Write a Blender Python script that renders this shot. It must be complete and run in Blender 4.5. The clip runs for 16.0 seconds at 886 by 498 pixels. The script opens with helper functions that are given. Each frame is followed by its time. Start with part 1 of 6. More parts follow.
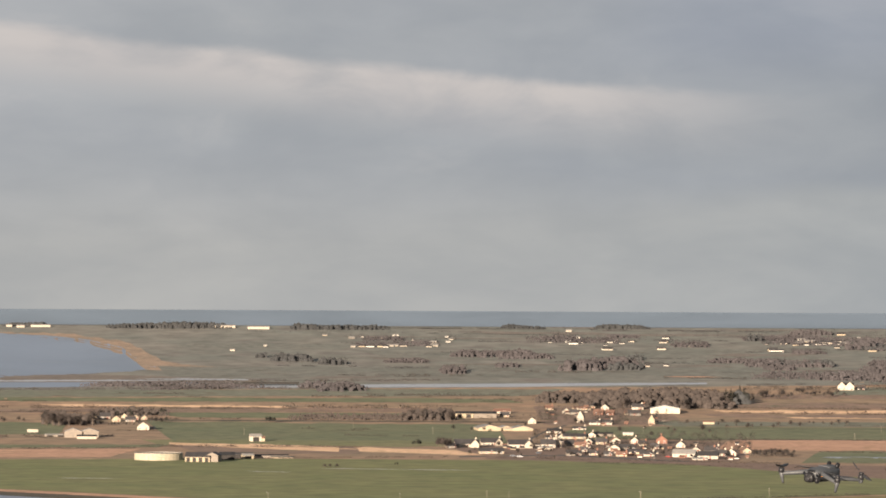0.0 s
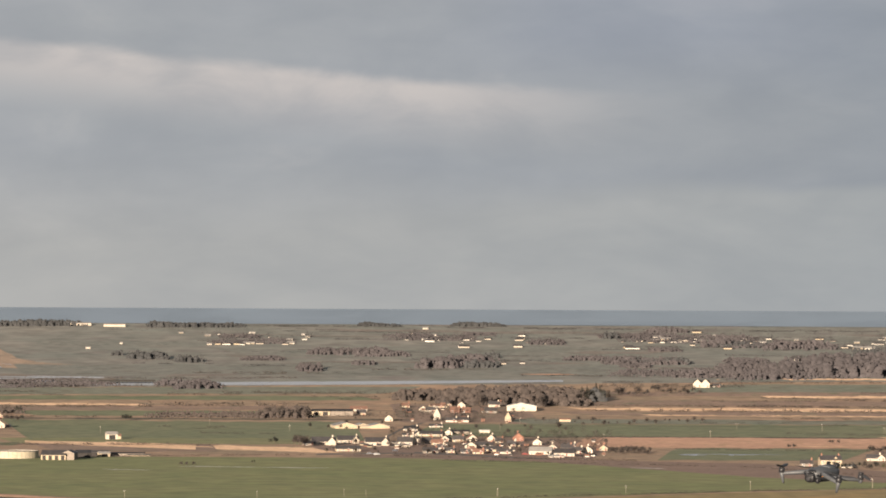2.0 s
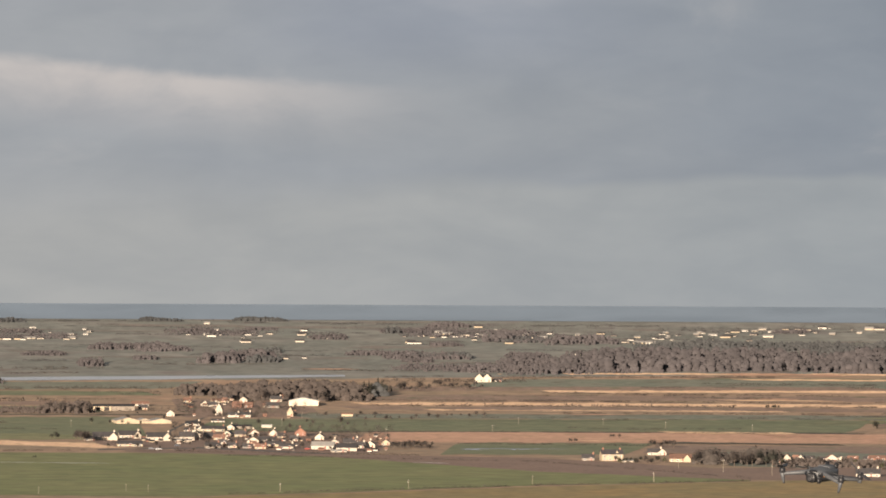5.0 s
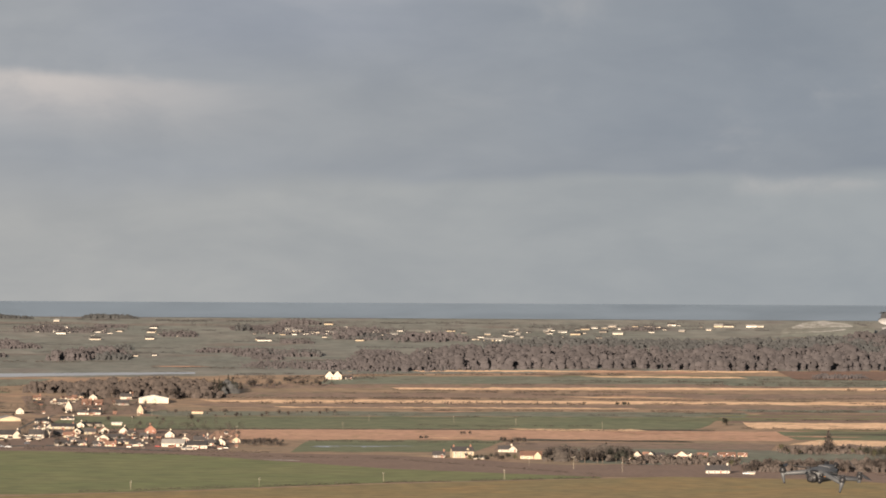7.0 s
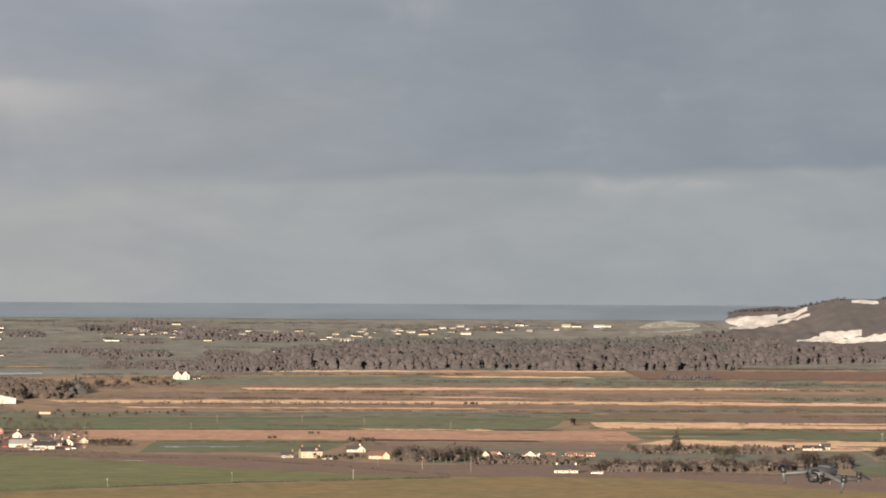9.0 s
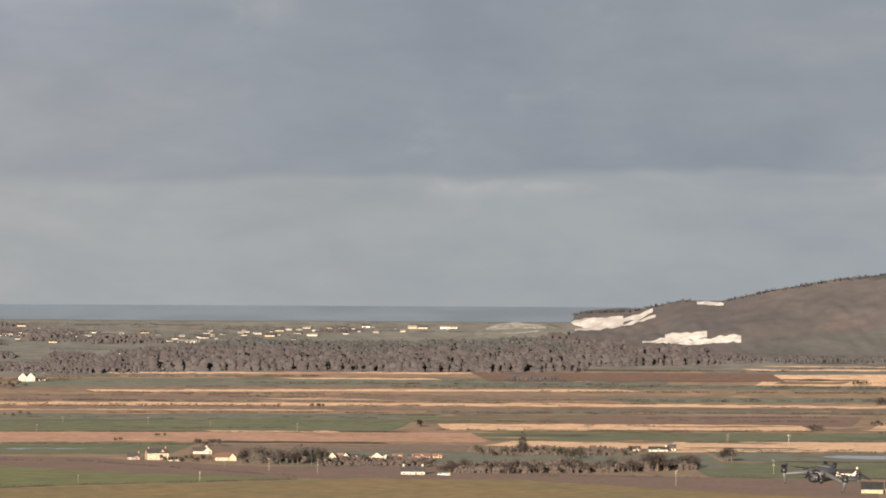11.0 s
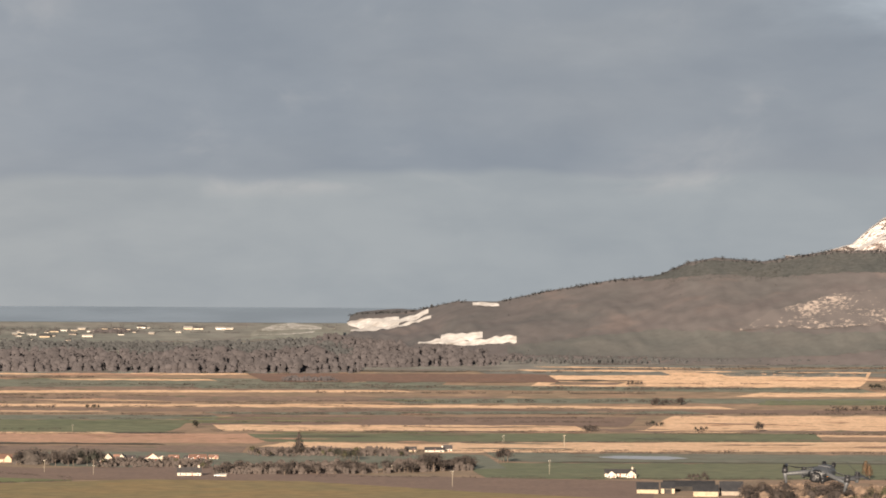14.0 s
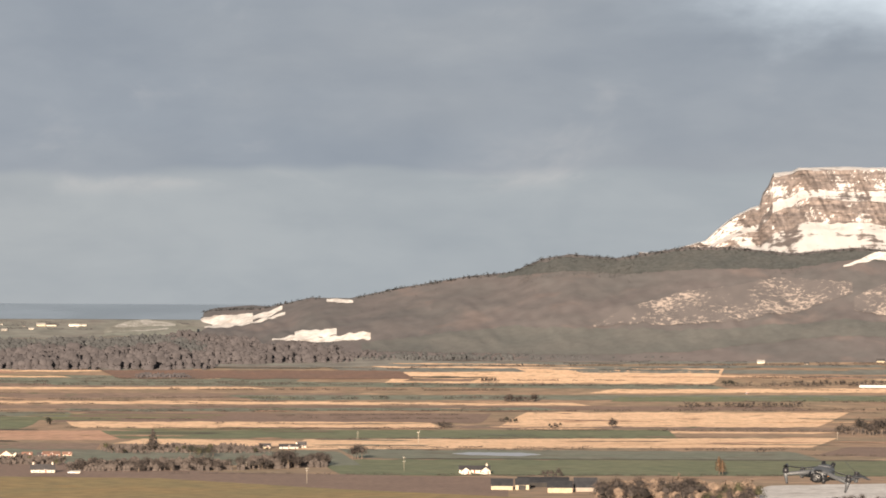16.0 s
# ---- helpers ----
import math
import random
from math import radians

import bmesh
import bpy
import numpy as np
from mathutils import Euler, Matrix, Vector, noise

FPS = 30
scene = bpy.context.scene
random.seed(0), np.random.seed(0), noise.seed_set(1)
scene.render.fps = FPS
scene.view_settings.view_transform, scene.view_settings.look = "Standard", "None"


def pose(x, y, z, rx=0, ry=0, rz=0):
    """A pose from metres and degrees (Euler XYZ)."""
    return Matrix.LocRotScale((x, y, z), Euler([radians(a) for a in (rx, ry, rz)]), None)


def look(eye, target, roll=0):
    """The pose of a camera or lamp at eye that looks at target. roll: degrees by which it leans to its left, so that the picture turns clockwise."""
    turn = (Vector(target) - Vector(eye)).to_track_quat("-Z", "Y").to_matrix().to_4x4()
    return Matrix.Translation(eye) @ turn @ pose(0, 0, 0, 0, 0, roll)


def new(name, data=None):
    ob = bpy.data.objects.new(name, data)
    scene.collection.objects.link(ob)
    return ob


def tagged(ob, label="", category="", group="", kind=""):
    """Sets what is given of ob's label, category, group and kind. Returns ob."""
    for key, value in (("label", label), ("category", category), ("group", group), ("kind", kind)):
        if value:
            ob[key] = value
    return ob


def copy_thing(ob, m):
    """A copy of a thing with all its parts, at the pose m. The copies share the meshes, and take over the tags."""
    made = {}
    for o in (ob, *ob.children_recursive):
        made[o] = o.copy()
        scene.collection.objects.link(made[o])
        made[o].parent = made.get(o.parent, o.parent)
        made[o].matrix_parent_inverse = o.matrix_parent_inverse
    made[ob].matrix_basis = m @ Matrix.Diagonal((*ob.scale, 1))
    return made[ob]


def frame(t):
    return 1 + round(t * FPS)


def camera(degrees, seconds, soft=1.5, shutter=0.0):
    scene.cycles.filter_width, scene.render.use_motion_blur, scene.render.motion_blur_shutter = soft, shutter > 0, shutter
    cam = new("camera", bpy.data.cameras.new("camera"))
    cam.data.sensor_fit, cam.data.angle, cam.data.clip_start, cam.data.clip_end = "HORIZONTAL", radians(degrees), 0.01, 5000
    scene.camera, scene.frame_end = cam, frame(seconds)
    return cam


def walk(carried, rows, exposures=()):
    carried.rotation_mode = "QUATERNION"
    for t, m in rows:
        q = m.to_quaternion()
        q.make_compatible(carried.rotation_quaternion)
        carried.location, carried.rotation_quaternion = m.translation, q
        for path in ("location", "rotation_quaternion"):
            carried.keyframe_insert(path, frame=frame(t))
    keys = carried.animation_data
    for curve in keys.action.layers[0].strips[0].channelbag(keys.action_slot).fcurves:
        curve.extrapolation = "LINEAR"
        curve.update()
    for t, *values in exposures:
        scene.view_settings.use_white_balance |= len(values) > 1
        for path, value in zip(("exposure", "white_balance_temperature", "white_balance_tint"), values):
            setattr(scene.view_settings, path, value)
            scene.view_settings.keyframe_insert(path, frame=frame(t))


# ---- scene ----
# ---- camera and walk: a long lens that pans slowly to the right, high above the plain ----
EYE = 100.0
FAR = 7216.6          # bearings and dips below are in 1/7216.6 of a radian
cam = camera(12.4, 16.0, soft=1.8)
LEAN = 0.298
ROWS = [
    (0.0, 0.0, 0.8495), (0.5, -0.5067, 0.8449), (1.0, -1.0073, 0.8395), (1.5, -1.5112, 0.8300), (2.0, -2.0130, 0.8260),
    (2.5, -2.5184, 0.8175), (3.0, -3.0239, 0.8105), (3.5, -3.5317, 0.8013), (4.0, -4.0395, 0.7893), (6.5, -6.6473, 0.7451),
    (7.0, -7.1730, 0.7395), (7.5, -7.7050, 0.7330), (8.0, -8.2330, 0.7345), (8.5, -8.7665, 0.7455), (9.0, -9.3019, 0.7510),
    (11.5, -11.9896, 0.7952), (12.0, -12.5163, 0.8078), (12.5, -13.0453, 0.8170), (13.0, -13.5690, 0.8190), (13.5, -14.0860, 0.8130),
    (14.0, -14.6020, 0.8103), (14.5, -15.1157, 0.8095), (15.0, -15.6290, 0.8030), (15.5, -16.1383, 0.7930), (16.0, -16.6506, 0.7727),
]
# the camera circles a drone that hovers before it: PAN is the share by which it turns more than the far land shifts
PAN, AIM, MID = 1.0055, Vector((1.752, -1.037, -18.8)), -8.3255


def gaze(turn, up):
    """The camera's turn, without its place."""
    return pose(0, 0, 0, 90 + up, 0, turn * PAN) @ pose(0, 0, 0, 0, 0, LEAN)


DRONE = Vector((0, 0, EYE)) + gaze(MID, 0.79).to_3x3() @ AIM
walk(cam, [(t, Matrix.Translation(DRONE - gaze(turn, up).to_3x3() @ AIM) @ gaze(turn, up)) for t, turn, up in ROWS],
     exposures=[(0, 1.72), (1, 1.72), (2.5, 1.65), (3.5, 1.63), (8, 1.65), (12, 1.72), (14, 1.76), (15.4, 1.78), (16, 1.92)])

# ---- the lie of the land: flat near the camera, rising gently towards the sea's edge ----
FLAT, ROOM = 2800.0, 2100.0


def reach(dip):
    """Distance of the ground that lies that far below the horizon."""
    true = EYE * FAR / max(dip, 0.5)
    if true <= FLAT:
        return true
    q = (true - FLAT) / ROOM
    return FLAT + ROOM * q / (1 + q)


def height(d):
    """Height of the ground at distance d."""
    if d <= FLAT:
        return 0.0
    q = (d - FLAT) / max(ROOM - (d - FLAT), 1e-3)
    return EYE * (1 - d / (FLAT + ROOM * q))


OUT = gaze(0, 0.79).to_3x3() @ AIM


def far_point(b, d, z):
    """The point at distance d on that bearing, from where the camera stands when it looks that way."""
    a = b / FAR * PAN
    sa, ca = math.sin(a), math.cos(a)
    return Vector((DRONE.x - OUT.x * ca - OUT.y * sa + d * sa, DRONE.y + OUT.x * sa - OUT.y * ca + d * ca, z))


def spot(b, dip, lift=0.0):
    p = far_point(b, reach(dip), 0.0)
    p.z = height(math.hypot(p.x, p.y)) + lift
    return p


def unit(dip):
    """Metres that one unit of bearing spans at that dip."""
    return reach(dip) / FAR


# ---- sky, sun ----
SUN_AZ, SUN_EL = radians(-156), radians(10)   # behind the camera, over its left shoulder
world = bpy.data.worlds.new("sky")
scene.world = world
world.use_nodes = True
wt = world.node_tree
wt.nodes.clear()


class Nodes:
    """Short hand for node trees."""

    def __init__(self, tree):
        self.tree = tree

    def add(self, kind, **values):
        n = self.tree.nodes.new(kind)
        for key, value in values.items():
            setattr(n, key, value)
        return n

    def put(self, socket, value):
        if hasattr(value, "is_linked"):
            self.tree.links.new(value, socket)
        else:
            socket.default_value = value

    def math(self, op, a, b=0.0, c=0.0, clamp=False):
        n = self.add("ShaderNodeMath", operation=op, use_clamp=clamp)
        for s, v in zip(n.inputs, (a, b, c)):
            self.put(s, v)
        return n.outputs[0]

    def ramp(self, x, lo, hi, a=0.0, b=1.0):
        n = self.add("ShaderNodeMapRange", interpolation_type="SMOOTHSTEP")
        for key, v in (("Value", x), ("From Min", lo), ("From Max", hi), ("To Min", a), ("To Max", b)):
            self.put(n.inputs[key], v)
        return n.outputs[0]

    def noise(self, vec, scale, detail=4.0, rough=0.55, warp=0.0):
        n = self.add("ShaderNodeTexNoise")
        for key, v in (("Vector", vec), ("Scale", scale), ("Detail", detail), ("Roughness", rough), ("Distortion", warp)):
            self.put(n.inputs[key], v)
        return n.outputs["Fac"]

    def vec(self, x, y, z=0.0):
        n = self.add("ShaderNodeCombineXYZ")
        for s, v in zip(n.inputs, (x, y, z)):
            self.put(s, v)
        return n.outputs[0]

    def mix(self, fac, a, b, how="MIX"):
        n = self.add("ShaderNodeMix", data_type="RGBA", blend_type=how)
        for s, v in ((n.inputs[0], fac), (n.inputs[6], a), (n.inputs[7], b)):
            self.put(s, (*v, 1.0) if isinstance(v, tuple) and len(v) == 3 else v)
        return n.outputs[2]


w = Nodes(wt)
way = w.add("ShaderNodeTexCoord").outputs["Generated"]
sep = w.add("ShaderNodeSeparateXYZ")
w.put(sep.inputs[0], way)
flat_len = w.math("SQRT", w.math("ADD", w.math("MULTIPLY", sep.outputs[0], sep.outputs[0]), w.math("MULTIPLY", sep.outputs[1], sep.outputs[1])))
bear = w.math("MULTIPLY", w.math("ARCTAN2", sep.outputs[0], sep.outputs[1]), FAR / 1000)
elev = w.math("MULTIPLY", w.math("ARCTAN2", sep.outputs[2], flat_len), FAR / 1000)
# wind-drawn cloud: broad banks, finer rolls, and soft wisps
broad = w.noise(w.vec(bear, w.math("MULTIPLY", elev, 2.6), 3.1), 1.05, 3.0, 0.5, 0.3)
rolls = w.noise(w.vec(bear, w.math("MULTIPLY", elev, 2.0), 7.7), 3.1, 5.0, 0.55, 0.4)
wisps = w.noise(w.vec(bear, w.math("MULTIPLY", elev, 3.0), 1.3), 6.5, 4.0, 0.5, 0.2)
lumps = w.math("ADD", w.math("MULTIPLY", w.math("SUBTRACT", rolls, 0.5), 0.75), w.math("MULTIPLY", w.math("SUBTRACT", wisps, 0.5), 0.4))
# underside of the main cloud bank: higher and sharper to the right
edge_h = w.math("ADD", w.ramp(bear, -0.3, 1.9, 0.19, 0.235), w.math("MULTIPLY", w.math("SUBTRACT", w.noise(w.vec(bear, 0.0, 5.0), 2.4, 3.0), 0.5), 0.075))
edge_w = w.ramp(bear, -0.4, 1.0, 0.10, 0.011)
above = w.ramp(w.math("SUBTRACT", w.math("ADD", elev, w.math("MULTIPLY", lumps, 0.05)), edge_h), w.math("MULTIPLY", edge_w, -1.0), edge_w)
pale = w.mix(w.ramp(bear, -0.6, 2.2), (0.398, 0.398, 0.390), (0.312, 0.338, 0.358))
dark = w.mix(w.ramp(bear, -0.9, 1.9), (0.388, 0.398, 0.415), (0.246, 0.275, 0.314))
dark = w.mix(w.ramp(broad, 0.35, 0.72, 0.0, 0.65), dark, (0.325, 0.340, 0.356))
sky_col = w.mix(above, pale, dark)
# lit, pinkish billows: a long streak at the left and crumbs along the bank's edge
streak_y = w.math("SUBTRACT", w.math("ADD", w.ramp(bear, -1.3, 0.75, 0.520, 0.375), w.math("MULTIPLY", lumps, 0.05)), elev)
streak = w.math("MULTIPLY", w.ramp(streak_y, -0.012, 0.016), w.ramp(streak_y, 0.135, 0.015))
streak = w.math("MULTIPLY", streak, w.ramp(bear, 0.72, 0.1))
crumb = w.math("MULTIPLY", w.ramp(w.math("ABSOLUTE", w.math("SUBTRACT", elev, w.math("ADD", edge_h, -0.012))), 0.03, 0.0), w.ramp(rolls, 0.5, 0.68))
crumb = w.math("MULTIPLY", crumb, w.ramp(bear, 0.9, 1.5))
lit = w.math("ADD", w.math("MULTIPLY", streak, w.ramp(rolls, 0.36, 0.60, 0.55, 1.0)), w.math("MULTIPLY", crumb, 0.28), clamp=True)
puff = w.math("MULTIPLY", w.ramp(rolls, 0.56, 0.74), w.math("MULTIPLY", above, 0.16))
lit = w.math("MAXIMUM", lit, puff)
sky_col = w.mix(lit, sky_col, (0.525, 0.490, 0.472))
blue = w.math("MULTIPLY", w.ramp(bear, 1.9, 2.8), w.ramp(elev, 0.24, 0.50))
sky_col = w.mix(w.math("MULTIPLY", blue, w.ramp(broad, 0.3, 0.65, 0.3, 0.85)), sky_col, (0.238, 0.268, 0.308))
blue_left = w.math("MULTIPLY", w.math("MULTIPLY", w.ramp(bear, 0.15, 0.5), w.ramp(bear, 1.15, 0.7)), w.ramp(elev, 0.36, 0.50))
sky_col = w.mix(w.math("MULTIPLY", blue_left, 0.6), sky_col, (0.300, 0.325, 0.378))
# soft grain of the cloud
sky_col = w.mix(1.0, sky_col, w.mix(w.ramp(w.math("ADD", lumps, 0.5), 0.25, 0.75), (0.92, 0.93, 0.945), (1.08, 1.07, 1.055)), "MULTIPLY")
# a rift of blue sky, high at the right
rift = w.math("MULTIPLY", w.ramp(w.math("ADD", bear, w.math("MULTIPLY", lumps, 0.3)), 2.35, 2.9), w.ramp(w.math("ADD", elev, w.math("MULTIPLY", lumps, 0.16)), 0.43, 0.58))
rift = w.math("MULTIPLY", rift, w.ramp(elev, 1.6, 0.8))
sky_col = w.mix(rift, sky_col, (0.60, 0.66, 0.71))
nish = w.add("ShaderNodeTexSky", sky_type="NISHITA", sun_disc=False, sun_elevation=SUN_EL, sun_rotation=SUN_AZ)
cloudy = w.mix(w.ramp(elev, 1.2, 5.0, 1.0, 0.75), w.mix(1.0, nish.outputs[0], (0.10, 0.10, 0.10), "MULTIPLY"), sky_col)
back = w.add("ShaderNodeBackground")
w.put(back.inputs[0], cloudy)
back.inputs[1].default_value = 0.335
w.put(w.add("ShaderNodeOutputWorld").inputs[0], back.outputs[0])

sun = new("sun", bpy.data.lights.new("sun", "SUN"))
sun.data.energy, sun.data.angle, sun.data.color = 4.8, radians(0.6), (1.0, 0.82, 0.645)
sun_from = Vector((math.sin(SUN_AZ) * math.cos(SUN_EL), math.cos(SUN_AZ) * math.cos(SUN_EL), math.sin(SUN_EL)))
sun.matrix_world = look(sun_from * 300, (0, 0, 0))


# ---- materials ----
def surface(name, a, b, size=30.0, rough=0.9, grain=1.0, fine=6.0, bump=0.0, third=None, gloss=0.3, stretch=(1, 1, 1), vary=0.0):
    """A surface whose colour wanders between a and b in patches of that size (metres), with a finer grain."""
    m = bpy.data.materials.new(name)
    m.use_nodes = True
    n = Nodes(m.node_tree)
    bsdf = m.node_tree.nodes["Principled BSDF"]
    mp = n.add("ShaderNodeMapping")
    n.put(mp.inputs[0], n.add("ShaderNodeTexCoord").outputs["Object"])
    mp.inputs["Scale"].default_value = stretch
    vec = mp.outputs[0]
    big = n.noise(vec, 1 / size, 4.0, 0.6, 0.5)
    small = n.noise(vec, fine / size, 4.0, 0.6)
    col = n.mix(n.ramp(big, 0.32, 0.68), a, b)
    if third:
        col = n.mix(n.ramp(n.noise(vec, 2.1 / size, 3.0), 0.55, 0.7), col, third)
    col = n.mix(1.0, col, n.mix(n.ramp(small, 0.25, 0.75), (1 - 0.28 * grain,) * 3, (1 + 0.25 * grain,) * 3), "MULTIPLY")
    if vary:
        r = n.add("ShaderNodeObjectInfo").outputs["Random"]
        col = n.mix(1.0, col, n.mix(r, (1 - vary,) * 3, (1 + vary,) * 3), "MULTIPLY")
        g = n.add("ShaderNodeNewGeometry").outputs["Random Per Island"]
        col = n.mix(1.0, col, n.mix(g, (1 - vary,) * 3, (1 + vary,) * 3), "MULTIPLY")
    n.put(bsdf.inputs["Base Color"], col)
    bsdf.inputs["Roughness"].default_value = rough
    bsdf.inputs["Specular IOR Level"].default_value = gloss
    if bump:
        bp = n.add("ShaderNodeBump")
        bp.inputs["Strength"].default_value = bump
        bp.inputs["Distance"].default_value = size / fine * 0.2
        n.put(bp.inputs["Height"], small)
        n.put(bsdf.inputs["Normal"], bp.outputs[0])
    return m


M = {
    # greyed throughout, so the turf colour holds the haze of the far plain
    "plain": surface("hazy_plain_turf", (0.130, 0.136, 0.119), (0.158, 0.149, 0.130), 130, fine=5, third=(0.125, 0.113, 0.102)),
    "pasture": surface("pasture_grass", (0.100, 0.114, 0.060), (0.124, 0.129, 0.070), 70, fine=6),
    "lush": surface("lush_grass", (0.117, 0.131, 0.048), (0.142, 0.145, 0.058), 90, fine=5),
    "pale_pasture": surface("pale_pasture_grass", (0.135, 0.140, 0.060), (0.165, 0.155, 0.075), 60),
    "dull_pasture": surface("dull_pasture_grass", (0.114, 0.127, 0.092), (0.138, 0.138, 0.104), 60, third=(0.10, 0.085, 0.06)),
    # grass and earth again, greyer, with distance haze mixed into the colour
    "far_grass": surface("hazy_coastal_grass", (0.121, 0.127, 0.110), (0.141, 0.138, 0.120), 60, third=(0.110, 0.104, 0.088)),
    "far_earth": surface("hazy_coastal_earth", (0.132, 0.112, 0.096), (0.148, 0.128, 0.110), 40),
    "straw": surface("reed_straw", (0.57, 0.368, 0.225), (0.67, 0.448, 0.285), 25, third=(0.30, 0.20, 0.12)),
    "stubble": surface("stubble", (0.365, 0.210, 0.140), (0.43, 0.255, 0.168), 40, third=(0.24, 0.16, 0.085)),
    "rough": surface("rough_brown_grazing", (0.160, 0.108, 0.082), (0.212, 0.144, 0.104), 40, third=(0.09, 0.095, 0.05)),
    "heath": surface("red_brown_heath", (0.155, 0.088, 0.062), (0.125, 0.078, 0.058), 30),
    "plough": surface("ploughed_earth", (0.146, 0.097, 0.074), (0.172, 0.114, 0.085), 30, fine=8),
    "ochre": surface("ochre_grass", (0.215, 0.148, 0.060), (0.178, 0.138, 0.058), 80, fine=7, third=(0.235, 0.155, 0.058)),
    "ditch": surface("ditch_bank", (0.045, 0.040, 0.028), (0.07, 0.056, 0.036), 12),
    "sand": surface("shore_sand", (0.27, 0.195, 0.14), (0.20, 0.155, 0.115), 40),
    "mud": surface("tidal_mud", (0.13, 0.105, 0.085), (0.16, 0.13, 0.10), 50, rough=0.6),
    "snow": surface("snow", (0.50, 0.475, 0.45), (0.41, 0.385, 0.36), 40, fine=8, third=(0.29, 0.255, 0.225), rough=0.7),
    # brown of the woods lifted and blued: aerial haze is in this colour
    "wood_slope": surface("hazy_wooded_slope", (0.080, 0.070, 0.070), (0.067, 0.064, 0.064), 120, fine=7, third=(0.091, 0.076, 0.073), grain=0.45),
    "asphalt": surface("asphalt", (0.05, 0.05, 0.05), (0.07, 0.065, 0.06), 8),
}


def water_material(name, colour, rough, wave):
    m = bpy.data.materials.new(name)
    m.use_nodes = True
    n = Nodes(m.node_tree)
    bsdf = m.node_tree.nodes["Principled BSDF"]
    vec = n.add("ShaderNodeTexCoord").outputs["Object"]
    patch = n.noise(vec, 1 / 180, 4.0, 0.6, 0.4)
    n.put(bsdf.inputs["Base Color"], n.mix(n.ramp(patch, 0.35, 0.65), colour, tuple(c * 1.18 for c in colour)))
    n.put(bsdf.inputs["Roughness"], n.ramp(patch, 0.3, 0.7, rough * 0.8, rough * 1.2))
    bp = n.add("ShaderNodeBump")
    bp.inputs["Strength"].default_value, bp.inputs["Distance"].default_value = wave, 0.5
    n.put(bp.inputs["Height"], n.noise(vec, 0.6, 3.0))
    n.put(bsdf.inputs["Normal"], bp.outputs[0])
    bsdf.inputs["IOR"].default_value = 1.33
    bsdf.inputs["Specular IOR Level"].default_value = 0.3
    return m


M["sea"] = water_material("sea_water", (0.145, 0.182, 0.225), 0.6, 0.5)
M["lough"] = water_material("lough_water", (0.150, 0.185, 0.240), 0.5, 0.35)
M["pool"] = water_material("flood_water", (0.27, 0.285, 0.31), 0.3, 0.2)


def mesh_object(name, verts, faces, material, smooth=False, normals=None):
    me = bpy.data.meshes.new(name)
    me.from_pydata([tuple(v) for v in verts], [], [tuple(f) for f in faces])
    me.materials.append(material)
    if smooth:
        me.polygons.foreach_set("use_smooth", [True] * len(me.polygons))
    me.update()
    if normals is not None:
        me.normals_split_custom_set_from_vertices([tuple(q) for q in normals])
    return new(name, me)


def grid_faces(cols, rows):
    return [(i * rows + j, (i + 1) * rows + j, (i + 1) * rows + j + 1, i * rows + j + 1) for i in range(cols - 1) for j in range(rows - 1)]


# ---- ground, sea ----
def ring_sheet(name, distances, turn0, turn1, steps, material, lift):
    verts = []
    for i in range(steps):
        a = turn0 + (turn1 - turn0) * i / (steps - 1)
        for d in distances:
            verts.append((d * math.sin(a), d * math.cos(a), height(d) + lift))
    return mesh_object(name, verts, [f[::-1] for f in grid_faces(steps, len(distances))], material, smooth=True)


ground_rings = [0.01, 200, 900, 1600, 2200, 2800] + [2800 + 2050 * (i / 200) for i in range(1, 201)] + [4865, reach(3.6)]
tagged(ring_sheet("ground", ground_rings, -math.pi, math.pi, 721, M["plain"], 0.0),
       "flat coastal plain of rough winter grassland", "ground", kind="structure")
sea_rings = [reach(x) for x in (30.5, 27, 23, 18, 14, 10, 7, 4.5, 3.4)]
tagged(ring_sheet("sea", sea_rings, radians(-40), radians(45), 171, M["sea"], 0.35),
       "grey-blue open sea under the horizon", "sea", kind="structure")

LIFT = [0.02]


def field(name, material, label, top, bottom, rag=0.7, category="field"):
    """A piece of ground between two lines of (bearing, dip); rag is how uneven its edges are."""
    LIFT[0] += 0.0016
    b0, b1 = (top[0][0] + bottom[0][0]) / 2, (top[-1][0] + bottom[-1][0]) / 2
    n = max(6, int((b1 - b0) / 9))
    rows, verts = max(4, int(abs(np.mean([p[1] for p in bottom]) - np.mean([p[1] for p in top])) / 2.5)), []
    for i in range(n + 1):
        b = b0 + (b1 - b0) * i / n
        u = np.interp(b, [p[0] for p in top], [p[1] for p in top])
        v = np.interp(b, [p[0] for p in bottom], [p[1] for p in bottom])
        r = min(rag, abs(v - u) * 0.45)
        u += r * noise.noise((b * 0.02, u * 0.3, 0)) + 0.6 * r * noise.noise((b * 0.11, u * 0.3, 4))
        v += r * noise.noise((b * 0.02, v * 0.3, 9)) + 0.6 * r * noise.noise((b * 0.11, v * 0.3, 2))
        for j in range(rows):
            verts.append(spot(b, u + (v - u) * j / (rows - 1), LIFT[0]))
    ob = mesh_object(name, verts, grid_faces(n + 1, rows), M[material], smooth=True)
    return tagged(ob, label, category, kind="structure")


